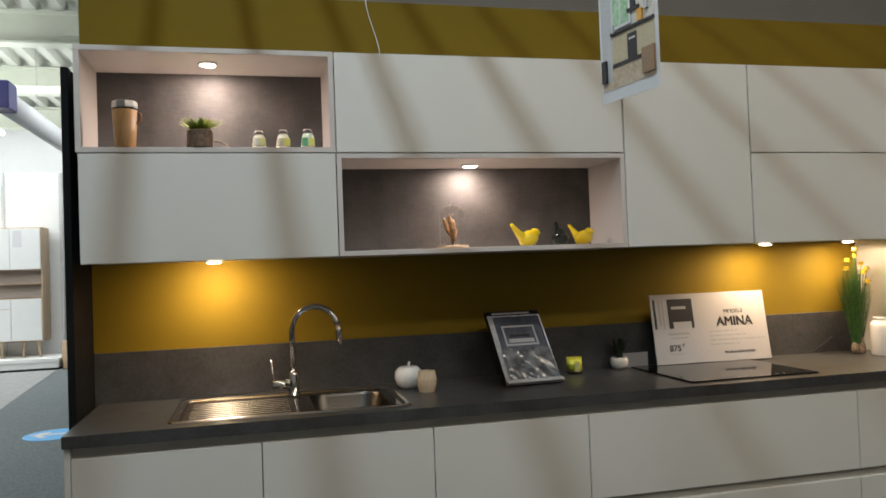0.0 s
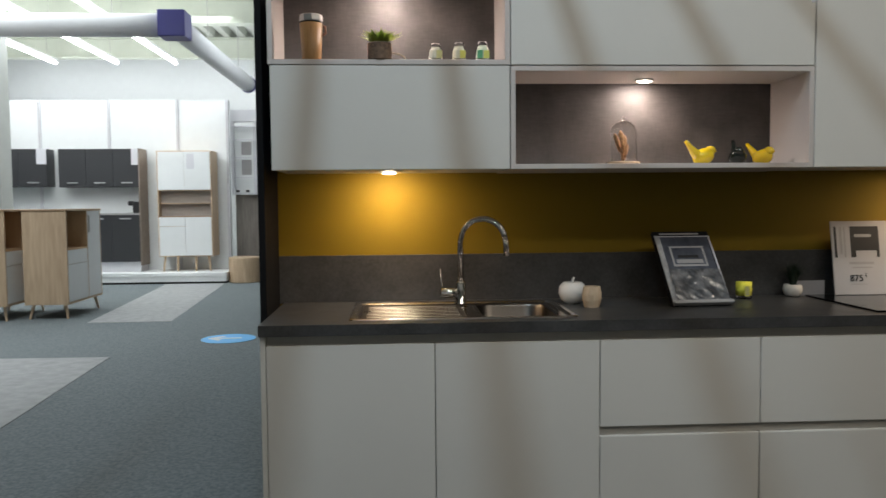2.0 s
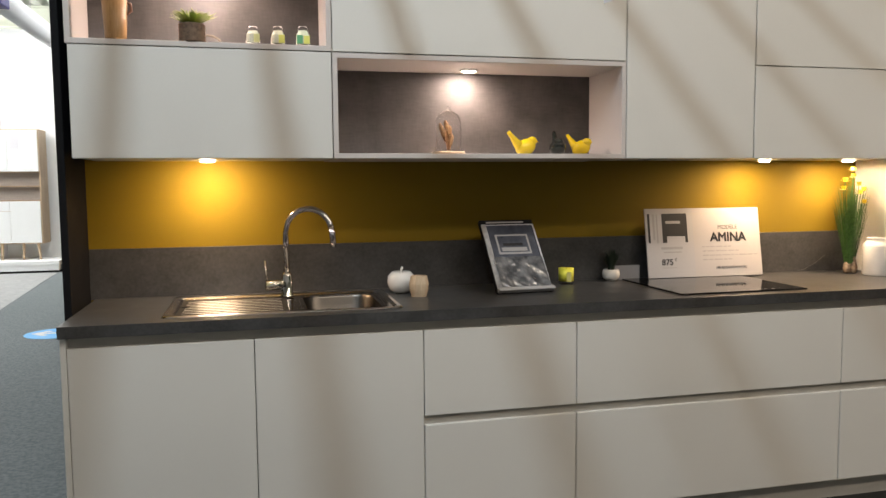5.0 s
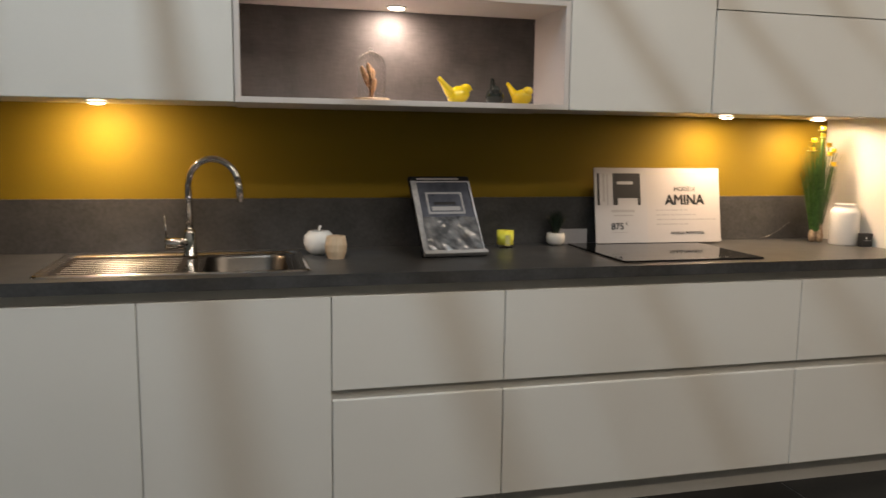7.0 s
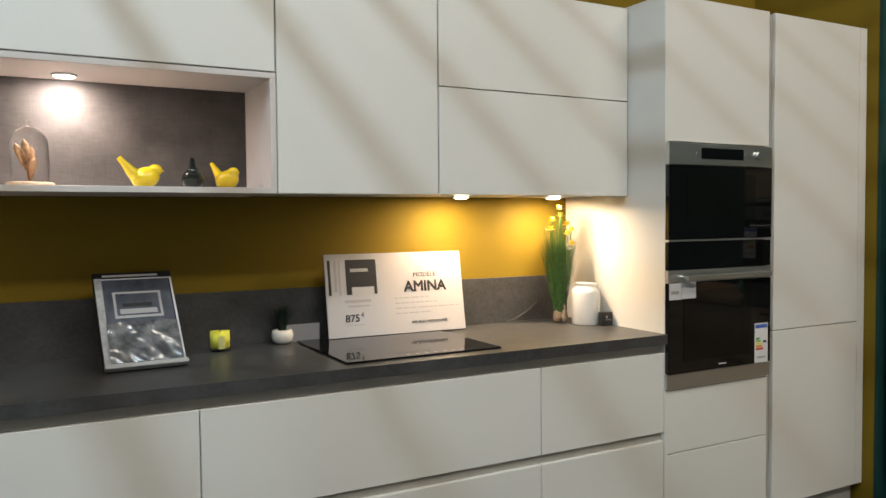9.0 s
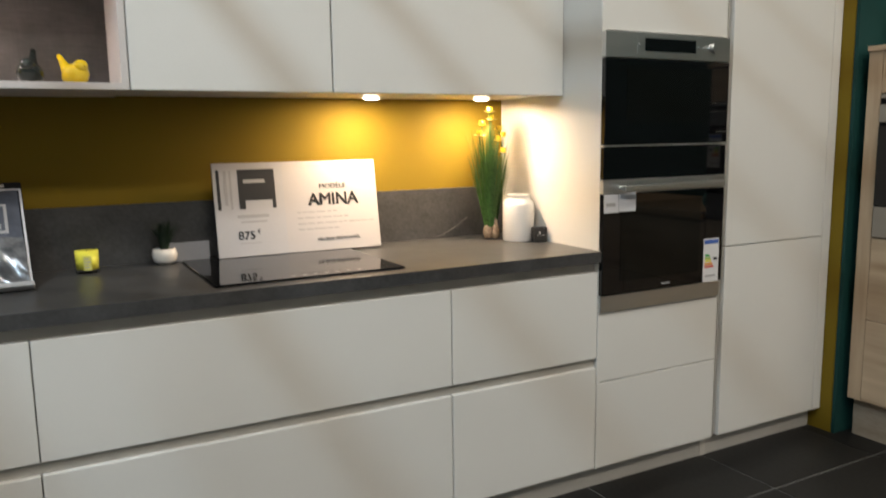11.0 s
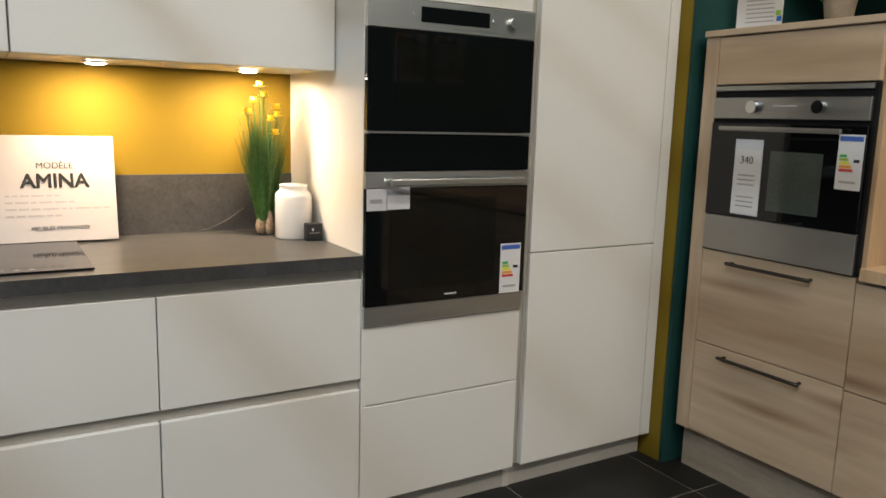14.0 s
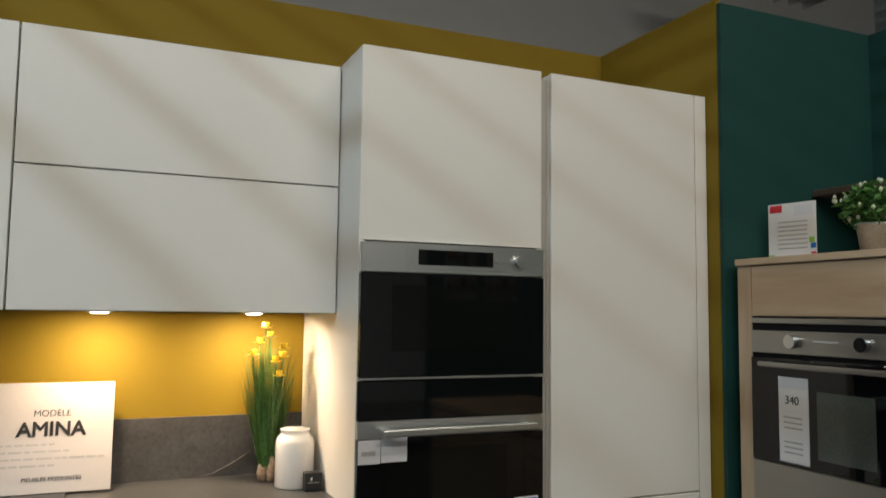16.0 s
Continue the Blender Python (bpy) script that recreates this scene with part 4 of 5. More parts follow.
ceramic_bird((1.708, 0.34, NZ1), 10, 0.086, BIRD_YELLOW, "glossy yellow ceramic bird with raised tail")
ceramic_bird((1.975, 0.38, NZ1), -62, 0.082, BIRD_YELLOW, "glossy yellow ceramic bird close to the niche side")
ceramic_bird((1.862, 0.36, NZ1), -100, 0.080, material("bottle_green_glaze", (0.010, 0.016, 0.014), 0.15, var=0.1), "very dark green glazed ceramic bird between yellow ones", 1.25)

# cards on the ovens
pc = thing("price_card", (OX0 + 0.09, -0.022, 1.06), "pale grey price cards taped to the oven door", "price tag")
part("card", box(OX0 + 0.004, OX0 + 0.070, -0.0215, -0.0202, 1.052, 1.118), PAPER_GREY, pc)
part("card", box(OX0 + 0.072, OX0 + 0.150, -0.0215, -0.0202, 1.054, 1.122), PAPER_GREY, pc)
part("print", box(OX0 + 0.014, OX0 + 0.055, -0.0222, -0.0216, 1.075, 1.087), INK_GREY, pc)
part("tape", box(OX0 + 0.05, OX0 + 0.115, -0.0225, -0.0216, 1.12, 1.135), STEEL, pc)


def energy_label(at, turn, w, h):
    e = thing("energy_label", at, "white energy label with coloured arrows", "energy label", turn=turn)
    part("sheet", box(-w / 2, w / 2, -0.001, 0, 0, h), PAPER, e)
    part("head_bar", box(-w / 2 + 0.004, w / 2 - 0.004, -0.0016, -0.001, h * 0.88, h * 0.97), material("label_blue", (0.05, 0.12, 0.42), 0.6), e)
    for i, c in enumerate(((0.03, 0.35, 0.08), (0.30, 0.48, 0.05), (0.75, 0.65, 0.03), (0.75, 0.30, 0.03), (0.60, 0.05, 0.03))):
        z = h * (0.64 - i * 0.065)
        part("arrow", box(-w * 0.4, -w * 0.4 + w * (0.28 + 0.07 * i), -0.0016, -0.001, z - h * 0.05, z), material("label_arrow", c, 0.6), e)
    part("rating", box(w * 0.15, w * 0.38, -0.0016, -0.001, h * 0.50, h * 0.555), INK, e)
    part("print", box(-w * 0.35, w * 0.3, -0.0016, -0.001, h * 0.12, h * 0.16), INK_GREY, e)
    return e


energy_label((OX1 - 0.065, -0.0195, 0.754), 0, 0.082, 0.170)
# ---- hanging leaflet and cord ----
hp = thing("hanging_poster", (1.466, -0.918, 1.811), "white-framed kitchen picture card hanging on a thread", "poster", turn=math.degrees(math.atan2(-0.218, 0.040)))
part("card", box(0, 0.2216, -0.001, 0.001, 0, 0.315), PAPER, hp)
P_CREAM = material("picture_cream", (0.62, 0.57, 0.49), 0.5, var=0.15, scale=12)
P_UNITS = material("picture_units", (0.50, 0.41, 0.25), 0.5, var=0.1)
P_FLOOR = material("picture_floor", (0.40, 0.27, 0.15), 0.5, scale=20, colour2=(0.60, 0.50, 0.38))
P_LEAF = material("picture_garden", (0.16, 0.38, 0.17), 0.5, scale=30, colour2=(0.50, 0.68, 0.46))
P_GREY = material("picture_grey", (0.50, 0.49, 0.48), 0.5, var=0.12, scale=9)
P_WOOD = material("picture_wood", (0.27, 0.15, 0.07), 0.5, var=0.2, scale=18)
P_ORANGE = material("orange_print", (0.75, 0.33, 0.02), 0.5)
K = [
    ("kitchen_picture", 0.008, 0.213, 0.028, 0.313, P_CREAM), ("picture_floor", 0.010, 0.211, 0.030, 0.085, P_FLOOR),
    ("picture_wall", 0.010, 0.048, 0.052, 0.262, P_GREY), ("picture_base_unit", 0.052, 0.209, 0.085, 0.160, P_UNITS),
    ("picture_plinth", 0.052, 0.185, 0.080, 0.090, INK), ("picture_oven", 0.112, 0.147, 0.088, 0.150, INK),
    ("picture_oven_panel", 0.117, 0.142, 0.134, 0.139, P_GREY), ("picture_window", 0.052, 0.128, 0.172, 0.268, PAPER),
    ("picture_garden", 0.060, 0.120, 0.180, 0.258, P_LEAF), ("picture_mullion", 0.087, 0.091, 0.178, 0.260, PAPER),
    ("picture_beam", 0.010, 0.132, 0.268, 0.284, INK), ("picture_post", 0.130, 0.146, 0.205, 0.313, INK),
    ("picture_shelf", 0.118, 0.160, 0.200, 0.208, INK), ("picture_worktop", 0.050, 0.211, 0.160, 0.167, INK),
    ("picture_jug", 0.155, 0.172, 0.168, 0.196, P_ORANGE), ("picture_lamp", 0.180, 0.192, 0.190, 0.212, P_GREY),
    ("picture_table", 0.168, 0.211, 0.040, 0.100, P_WOOD), ("picture_chair", 0.012, 0.030, 0.050, 0.105, INK),
    ("orange_band", 0.002, 0.062, 0.286, 0.314, P_ORANGE), ("picture_tap", 0.062, 0.065, 0.165, 0.185, P_GREY),
]
for i, (n, a, b, c, d, m) in enumerate(K):
    for s in (-1, 1):
        y = s * (0.0012 + 0.0004 * (i + 1))
        part(n, box(a, b, min(y, s * 0.0011), max(y, s * 0.0011), c, d), m, hp)
part("thread", tube([(0.11, 0, 0.315), (0.11, 0, 3.42)], 0.0008, 5), INK_GREY, hp)
for px in (5.0, 5.31):
    for piece in copy_thing(hp, pose(px, -2.6, 1.565, 0, 0, 4)).children:
        if piece.name.startswith("thread"):
            piece.scale.z, piece.location.z = 1.07, -0.022
cord = [(1.078 + 0.05 * min(1, i * 0.11) ** 1.5 + 0.006 * math.sin(i * 0.9), 0.60 - 0.012 * i, 2.78 - i * 0.048) for i in range(12)]
tagged(part("white_cable", tube(cord, 0.0022, 7), PAPER, smooth=True), "thin white cable hanging over the wall cabinets", "cable")

# ---- the oak kitchen beside the green wall ----
WX = 4.91
oc = thing("oak_oven_column", (5.3, -0.36, 0), "pale oak half-height cabinet with a built-in oven and two drawers", "cabinet")
Y0, YL, YR = -0.108, -0.167, -0.760
part("side_panel", box(WX, 5.62, YL, Y0, 0.175, 1.645, 0.001), OAK_UP, oc)
part("side_panel", box(WX + 0.021, 5.62, YR - 0.018, YR, 0.175, 1.645, 0.001), OAK_BRIGHT, oc)
part("carcass", box(WX + 0.03, 5.62, YR + 0.001, YL - 0.001, 0.175, 1.64), CARCASS, oc)
part("top_board", box(WX - 0.012, 5.63, YR - 0.022, Y0 + 0.001, 1.646, 1.668, 0.002), OAK, oc)
part("fascia", box(WX, WX + 0.02, YR - 0.002, YL - 0.002, 1.478, 1.642, 0.0015), OAK, oc)
HANDLE_Y = (YL - 0.142, YR + 0.146)
for z0, z1, hz in ((0.534, 0.884, 0.850), (0.178, 0.530, 0.50)):
    dr = part("drawer_front", box(WX, WX + 0.02, YR - 0.002, YL - 0.002, z0, z1, 0.0015), OAK, oc)
    hn = part("handle", tube([(WX - 0.028, HANDLE_Y[0] + 0.012, hz), (WX - 0.030, HANDLE_Y[0] - 0.02, hz), (WX - 0.030, HANDLE_Y[1] + 0.02, hz), (WX - 0.028, HANDLE_Y[1] - 0.012, hz)], 0.0065, 10), BRONZE, dr, smooth=True)
for z in (0.850, 0.50):
    for y in HANDLE_Y:
        part("handle_post", tube([(WX + 0.001, y, z), (WX - 0.03, y, z)], 0.0055, 8), BRONZE, oc)
part("plinth_board", box(WX + 0.05, WX + 0.066, YR - 0.02, Y0, 0, 0.172), material("oak_plinth", (0.30, 0.235, 0.17), 0.55, scale=3, fine=30, stretch=(6, 1, 9), colour2=(0.42, 0.34, 0.26)), oc)

o2 = thing("oak_built_in_oven", (WX, -0.36, 0.88), "built-in oven with steel trim, two knobs and black glass", "oven")
part("frame", box(WX + 0.002, WX + 0.029, YR - 0.002, YL - 0.002, 0.886, 1.474), BLACK, o2)
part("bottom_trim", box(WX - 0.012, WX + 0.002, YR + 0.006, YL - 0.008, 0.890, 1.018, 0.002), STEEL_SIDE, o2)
d2 = part("oven_door", box(WX - 0.014, WX + 0.002, YR + 0.006, YL - 0.008, 1.020, 1.345, 0.002), BLACK_GLASS, o2)
part("window", box(WX - 0.0155, WX - 0.0142, YR + 0.14, YL - 0.262, 1.055, 1.255), material("grey_green_window", (0.06, 0.07, 0.06), 0.1, var=0.2), d2)
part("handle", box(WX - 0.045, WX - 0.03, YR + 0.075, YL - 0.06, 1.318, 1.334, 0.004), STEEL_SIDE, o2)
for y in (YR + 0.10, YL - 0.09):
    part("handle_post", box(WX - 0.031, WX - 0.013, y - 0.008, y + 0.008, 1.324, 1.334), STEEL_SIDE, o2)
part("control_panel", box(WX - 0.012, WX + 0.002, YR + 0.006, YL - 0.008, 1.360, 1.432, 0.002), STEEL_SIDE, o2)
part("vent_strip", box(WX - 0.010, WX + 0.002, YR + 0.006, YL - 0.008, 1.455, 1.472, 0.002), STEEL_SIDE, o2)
for y in (YL - 0.178, YL - 0.424):
    part("knob", tube([(WX - 0.011, y, 1.400), (WX - 0.032, y, 1.400)], 0.021, 20), CHROME, o2)
part("print", box(WX - 0.0128, WX - 0.0121, YL - 0.34, YL - 0.25, 1.402, 1.405), PAPER_GREY, o2)

pt = thing("oven_price_tag", (WX, -0.2, 1.03), "three white price cards in a clear strip on the oven", "price tag")
for i, (z0, z1) in enumerate(((1.185, 1.255), (1.115, 1.183), (1.035, 1.113))):
    part("card", box(WX - 0.0172, WX - 0.0160, YL - 0.228, YL - 0.124, z0, z1), PAPER, pt)
part("backing", box(WX - 0.0159, WX - 0.0145, YL - 0.232, YL - 0.120, 1.03, 1.29), PAPER_GREY, pt)
lettering("340", 0.036, INK, pt, pose(-0.0176, YL - 0.172 + 0.2, 0.178, 90, 0, -90))
for k in range(3):
    part("print", box(WX - 0.0180, WX - 0.0173, YL - 0.210, YL - 0.140, 1.165 - k * 0.016, 1.170 - k * 0.016), INK_GREY, pt)
    part("print", box(WX - 0.0180, WX - 0.0173, YL - 0.210, YL - 0.140, 1.090 - k * 0.016, 1.095 - k * 0.016), INK_GREY, pt)
energy_label((WX - 0.0148, YR + 0.052, 1.150), -90, 0.082, 0.168)

# low oak cabinets with worktop
for i, (y1, y0) in enumerate(((-0.780, -1.38), (-1.382, -1.98), (-1.982, -2.58))):
    lo = thing("oak_base_cabinet", (5.3, y0, 0), "pale oak base cabinet with two fronts", "cabinet", "oak base cabinets")
    part("carcass", box(WX + 0.021, 5.62, y0, y1, 0.175, 0.875), CARCASS, lo)
    part("drawer_front", box(WX, WX + 0.02, y0 + 0.002, y1 + (0.015 if i == 0 else -0.002), 0.526, 0.868, 0.0015), OAK, lo)
    part("drawer_front", box(WX, WX + 0.02, y0 + 0.002, y1 + (0.015 if i == 0 else -0.002), 0.178, 0.522, 0.0015), OAK, lo)
    part("plinth_board", box(WX + 0.05, WX + 0.066, y0, y1, 0, 0.172), OAK, lo)
tagged(part("oak_worktop", box(WX - 0.015, 5.635, -2.58, YR - 0.0185, 0.879, 0.919, 0.002), OAK_BRIGHT), "honey oak laminate worktop on low cabinets", "worktop")
ceramic_bird((WX + 0.19, -0.90, 0.9195), -35, 0.12, TEAL, "teal glazed ceramic bird on the oak worktop")
# on top of the oak column
ls = thing("leaflet_stand", (WX + 0.16, -0.195, 1.6685), "white leaflet with a red corner leaning on the column", "leaflet", turn=-78)
part("card", box(-0.085, 0.085, 0, 0.004, 0, 0.195), PAPER, ls)
part("red_corner", box(-0.078, -0.034, -0.001, 0, 0.165, 0.190), material("red_print", (0.55, 0.02, 0.03), 0.5), ls)
part("picture", box(0.01, 0.075, -0.001, 0, 0.150, 0.185), PAPER_GREY, ls)
for k in range(7):
    part("print", box(-0.05, 0.055, -0.001, 0, 0.128 - k * 0.015, 0.132 - k * 0.015), INK_GREY, ls)
for x, z, c in ((0.075, 0.045, (0.02, 0.15, 0.5)), (0.070, 0.065, (0.25, 0.5, 0.05)), (0.076, 0.015, (0.55, 0.04, 0.05)), (-0.072, 0.010, (0.3, 0.5, 0.1))):
    part("dot", box(x - 0.009, x + 0.009, -0.001, 0, z - 0.008, z + 0.010), material("dot", c, 0.5), ls)
part("support", box(-0.04, 0.04, 0.0041, 0.06, 0, 0.004), PAPER, ls)
tagged(part("wall_shelf", box(5.31, 5.639, -1.2, -0.075, 1.915, 1.94, 0.002), material("walnut_shelf", (0.085, 0.062, 0.05), 0.5, var=0.15, stretch=(6, 1, 6))), "dark narrow shelf on the green wall", "shelf")
PX, PY = WX + 0.16, -0.505
GALV = material("galvanised_zinc", (0.55, 0.56, 0.55), 0.4, metal=0.9, var=0.15, scale=20)
bp = thing("potted_plant", (PX, PY, 1.6685), "bushy green plant with white buds in a zinc pot", "plant")
part("pot", lathe([(0, 0), (0.040, 0), (0.052, 0.086), (0.056, 0.088), (0.054, 0.094), (0.049, 0.092), (0.047, 0.08), (0, 0.08)], (PX, PY, 1.6685)), GALV, bp, smooth=True)


def leaf_cloud(at, r, count, size, seed, flat=0.75):
    rnd = random.Random(seed)
    bm = bmesh.new()
    for i in range(count):
        d = Vector((rnd.gauss(0, 1), rnd.gauss(0, 1), rnd.gauss(0, 1))).normalized() * r * rnd.uniform(0.45, 1.0)
        d.z *= flat
        n = Euler((rnd.uniform(-1, 1), rnd.uniform(-1, 1), rnd.uniform(0, 6.3))).to_matrix()
        c = Vector(at) + d
        s = size * rnd.uniform(0.6, 1.2)
        q = [n @ Vector(v) * s + c for v in ((0, -1, 0), (0.45, 0, 0.15), (0, 1, 0), (-0.45, 0, 0.15))]
        bm.faces.new([bm.verts.new(v) for v in q])
    return bm


part("foliage", leaf_cloud((PX, PY, 1.6685 + 0.145), 0.105, 560, 0.017, 2), material("fresh_leaf", (0.035, 0.13, 0.025), 0.5, scale=30, colour2=(0.10, 0.24, 0.05)), bp)
rnd = random.Random(12)
bud = None
for i in range(46):
    d = Vector((rnd.gauss(0, 1), rnd.gauss(0, 1), rnd.gauss(0, 1))).normalized() * rnd.uniform(0.08, 0.118)
    d.z = 0.8 * d.z + 0.155
    if bud is None:
        bud = part("bud", lathe([(0, -0.008), (0.006, 0), (0.004, 0.007), (0, 0.010)], (PX, PY, 1.6685), 6), material("white_bud", (0.50, 0.55, 0.40), 0.5), bp)
        twin = bud
    else:
        twin = new("bud", bud.data)
        twin.parent = bp
    twin.location = d

# ---- the shop beyond the display ----
FYW = 11.65
structure("wall_shelving", box(-9.6, -2.575, FYW, FYW + 0.1, 0, 3.27), SHOP_WHITE, "white shelving wall panels at the back of the shop")
for x in (-8.35, -7.134, -5.919, -4.704, -3.488, -2.598):
    up = thing("slotted_upright", (x, FYW - 0.02, 0.19), "slotted white shelf upright", "upright", "slotted uprights")
    part("rail", box(x - 0.022, x + 0.022, FYW - 0.03, FYW - 0.001, 0.19, 3.27), PAPER_GREY, up)
    slots = bmesh.new()
    for k in range(40):
        for s in (-0.010, 0.010):
            box(x + s - 0.0045, x + s + 0.0045, FYW - 0.032, FYW - 0.0305, 1.75 + k * 0.037, 1.772 + k * 0.037, bm=slots)
    tagged(part("slot_strip", slots, INK_GREY, up), kind="stuff")
plat = thing("display_platform", (-6, 11.2, 0), "low white display platform with a dark recessed base", "platform")
part("deck", box(-9.6, -2.50, 10.85, FYW - 0.001, 0.125, 0.188, 0.004), SHOP_WHITE, plat)
part("skirt", box(-9.6, -2.51, 10.87, FYW - 0.001, 0.03, 0.1245), SHOP_WHITE, plat)
part("recessed_base", box(-9.6, -2.53, 10.91, FYW - 0.001, -0.006, 0.0295), BLACK, plat)
D0, PZ = 11.15, 0.1885
WEATHERED = material("grey_brown_decor", (0.20, 0.155, 0.125), 0.6, scale=3, fine=30, stretch=(1, 6, 9), colour2=(0.30, 0.25, 0.21))
bf = thing("white_buffet", (-3.26, D0, PZ), "tall white kitchen buffet with oak niche on wooden legs", "cabinet")
for x0, x1 in ((-3.735, -3.717), (-2.805, -2.787)):
    part("side_panel", box(x0, x1, D0 + 0.004, FYW - 0.034, 0.45, 2.316, 0.001), OAK_UP, bf)
for z0, z1 in ((0.45, 0.466), (1.150, 1.166), (1.612, 1.628), (2.300, 2.316)):
    part("board", box(-3.7165, -2.8055, D0 + 0.004, FYW - 0.034, z0, z1), OAK, bf)
part("back_panel", box(-3.7165, -2.8055, FYW - 0.044, FYW - 0.035, 0.467, 2.299), OAK_BRIGHT, bf)
part("niche_back", box(-3.7165, -2.8055, D0 + 0.16, D0 + 0.172, 1.167, 1.611), material("pale_weathered_decor", (0.34, 0.30, 0.27), 0.6, scale=3, fine=30, stretch=(1, 6, 9), colour2=(0.44, 0.39, 0.35)), bf)
part("niche_shelf", box(-3.7165, -2.8055, D0 + 0.03, D0 + 0.159, 1.385, 1.400), OAK, bf)
for a, b in ((-3.714, -3.263), (-3.259, -2.808)):
    part("door", box(a, b, D0 - 0.014, D0 + 0.003, 1.630, 2.300, 0.002), SHOP_WHITE, bf)
    part("door", box(a, b, D0 - 0.014, D0 + 0.003, 0.468, 1.148 if a > -3.5 else 0.985, 0.002), SHOP_WHITE, bf)
part("drawer_front", box(-3.714, -3.263, D0 - 0.014, D0 + 0.003, 0.990, 1.148, 0.002), SHOP_WHITE, bf)
part("paper", box(-3.213, -3.083, D0 - 0.017, D0 - 0.0145, 1.994, 2.262), PAPER_GREY, bf)
for x, lean in ((-3.64, -0.03), (-3.42, 0.0), (-3.10, 0.0), (-2.88, 0.03)):
    part("leg", tube([(x, D0 + 0.06, 0.45), (x + lean, D0 + 0.04, PZ)], 0.02, 10, radii=[0.024, 0.016]), OAK_UP, bf)
dk = thing("dark_kitchenette", (-4.8, D0, PZ), "anthracite and white kitchenette with wall cupboards", "cabinet")
part("side_panel", box(-4.058, -4.038, D0 + 0.02, FYW - 0.034, 0.30, 2.364), WEATHERED, dk)
part("splash_panel", box(-5.47, -4.059, FYW - 0.045, FYW - 0.034, 1.225, 1.69), SHOP_WHITE, dk)
part("wall_unit", box(-5.47, -4.059, D0 + 0.16, FYW - 0.034, 1.692, 2.364), ANTHRACITE, dk)
part("base_unit", box(-5.47, -4.059, D0 + 0.021, FYW - 0.034, 0.37, 1.196), ANTHRACITE, dk)
part("worktop", box(-5.49, -4.059, D0 - 0.015, FYW - 0.034, 1.197, 1.224, 0.002), INK_GREY, dk)
part("base_plinth", box(-5.45, -4.07, D0 + 0.06, FYW - 0.04, PZ, 0.369), PAPER_GREY, dk)
for i in range(3):
    a = -5.47 + i * 0.470
    d = part("door", box(a + 0.002, a + 0.468, D0 + 0.14, D0 + 0.1595, 1.696, 2.360, 0.002), ANTHRACITE, dk)
    part("handle", box(a + 0.14, a + 0.33, D0 + 0.12, D0 + 0.1395, 1.755, 1.776, 0.003), STEEL, d)
    d = part("door", box(a + 0.002, a + 0.468, D0, D0 + 0.0205, 0.372, 1.192 if i else 1.02, 0.002), ANTHRACITE, dk)
    part("handle", box(a + 0.14, a + 0.33, D0 - 0.02, D0 - 0.0005, 1.12 if i else 0.95, 1.141 if i else 0.971, 0.003), STEEL, d)
part("drawer_front", box(-5.468, -5.002, D0, D0 + 0.0205, 1.024, 1.192, 0.002), ANTHRACITE, dk)
part("paper", box(-4.21, -4.06, D0 + 0.134, D0 + 0.1385, 2.08, 2.364), PAPER_GREY, dk)
cm = thing("coffee_machine", (-4.2, 11.3, 1.225), "small dark coffee machine on the kitchenette", "coffee machine")
part("body", box(-4.20, -4.08, 11.25, 11.45, 1.225, 1.43, 0.015), INK, cm)
part("head", box(-4.27, -4.201, 11.22, 11.40, 1.36, 1.44, 0.015), INK, cm)
part("drip_tray", box(-4.28, -4.201, 11.22, 11.42, 1.225, 1.25, 0.005), STEEL, cm)
dk2 = thing("dark_wall_cupboard", (-6.4, D0 + 0.2, 1.704), "anthracite wall cupboard with slim steel handles", "cabinet")
part("body", box(-7.10, -5.67, D0 + 0.161, FYW - 0.034, 1.704, 2.368), ANTHRACITE, dk2)
for i in range(3):
    a = -7.10 + i * 0.4767
    d = part("door", box(a + 0.002, a + 0.475, D0 + 0.14, D0 + 0.16, 1.708, 2.364, 0.002), ANTHRACITE, dk2)
    part("handle", box(a + 0.14, a + 0.34, D0 + 0.12, D0 + 0.1395, 1.765, 1.786, 0.003), STEEL, d)
part("paper", box(-5.84, -5.67, D0 + 0.134, D0 + 0.1385, 2.10, 2.368), PAPER_GREY, dk2)
# beside the shelving wall
structure("wall_wood", box(-2.57, 1.5, 12.1, 12.2, 0, 1.55), material("grey_brown_wood_panel", (0.17, 0.145, 0.125), 0.6, scale=3, fine=30, stretch=(9, 6, 0.8), colour2=(0.28, 0.25, 0.22)), "grey-brown wood panelling")
sr = thing("white_display_rack", (-2.2, 11.95, 1.55), "white window display rack with shelves", "display rack")
part("back_panel", box(-2.595, -1.2, 12.0, 12.06, 1.55, 2.83), SHOP_WHITE, sr)
part("top_box", box(-2.595, -1.2, 11.9, 12.06, 2.90, 3.12, 0.004), PAPER_GREY, sr)
for x in (-2.57, -2.16, -1.65):
    part("post", box(x - 0.025, x + 0.025, 11.90, 11.999, 1.55, 2.899), PAPER_GREY, sr)
for z in (1.585, 1.87, 2.24, 2.57, 2.82):
    part("shelf", box(-2.595, -1.2, 11.86, 11.8995, z - 0.018, z), PAPER_GREY, sr)
for z0, z1 in ((1.92, 2.20), (2.29, 2.53)):
    part("pane", box(-2.42, -2.24, 11.985, 11.9995, z0, z1), INK_GREY, sr)
for x in (-2.48, -2.30):
    part("knob", lathe([(0, -0.025), (0.033, -0.016), (0.033, 0.016), (0, 0.025)], (x, 11.88, 1.612), 10), INK, sr)
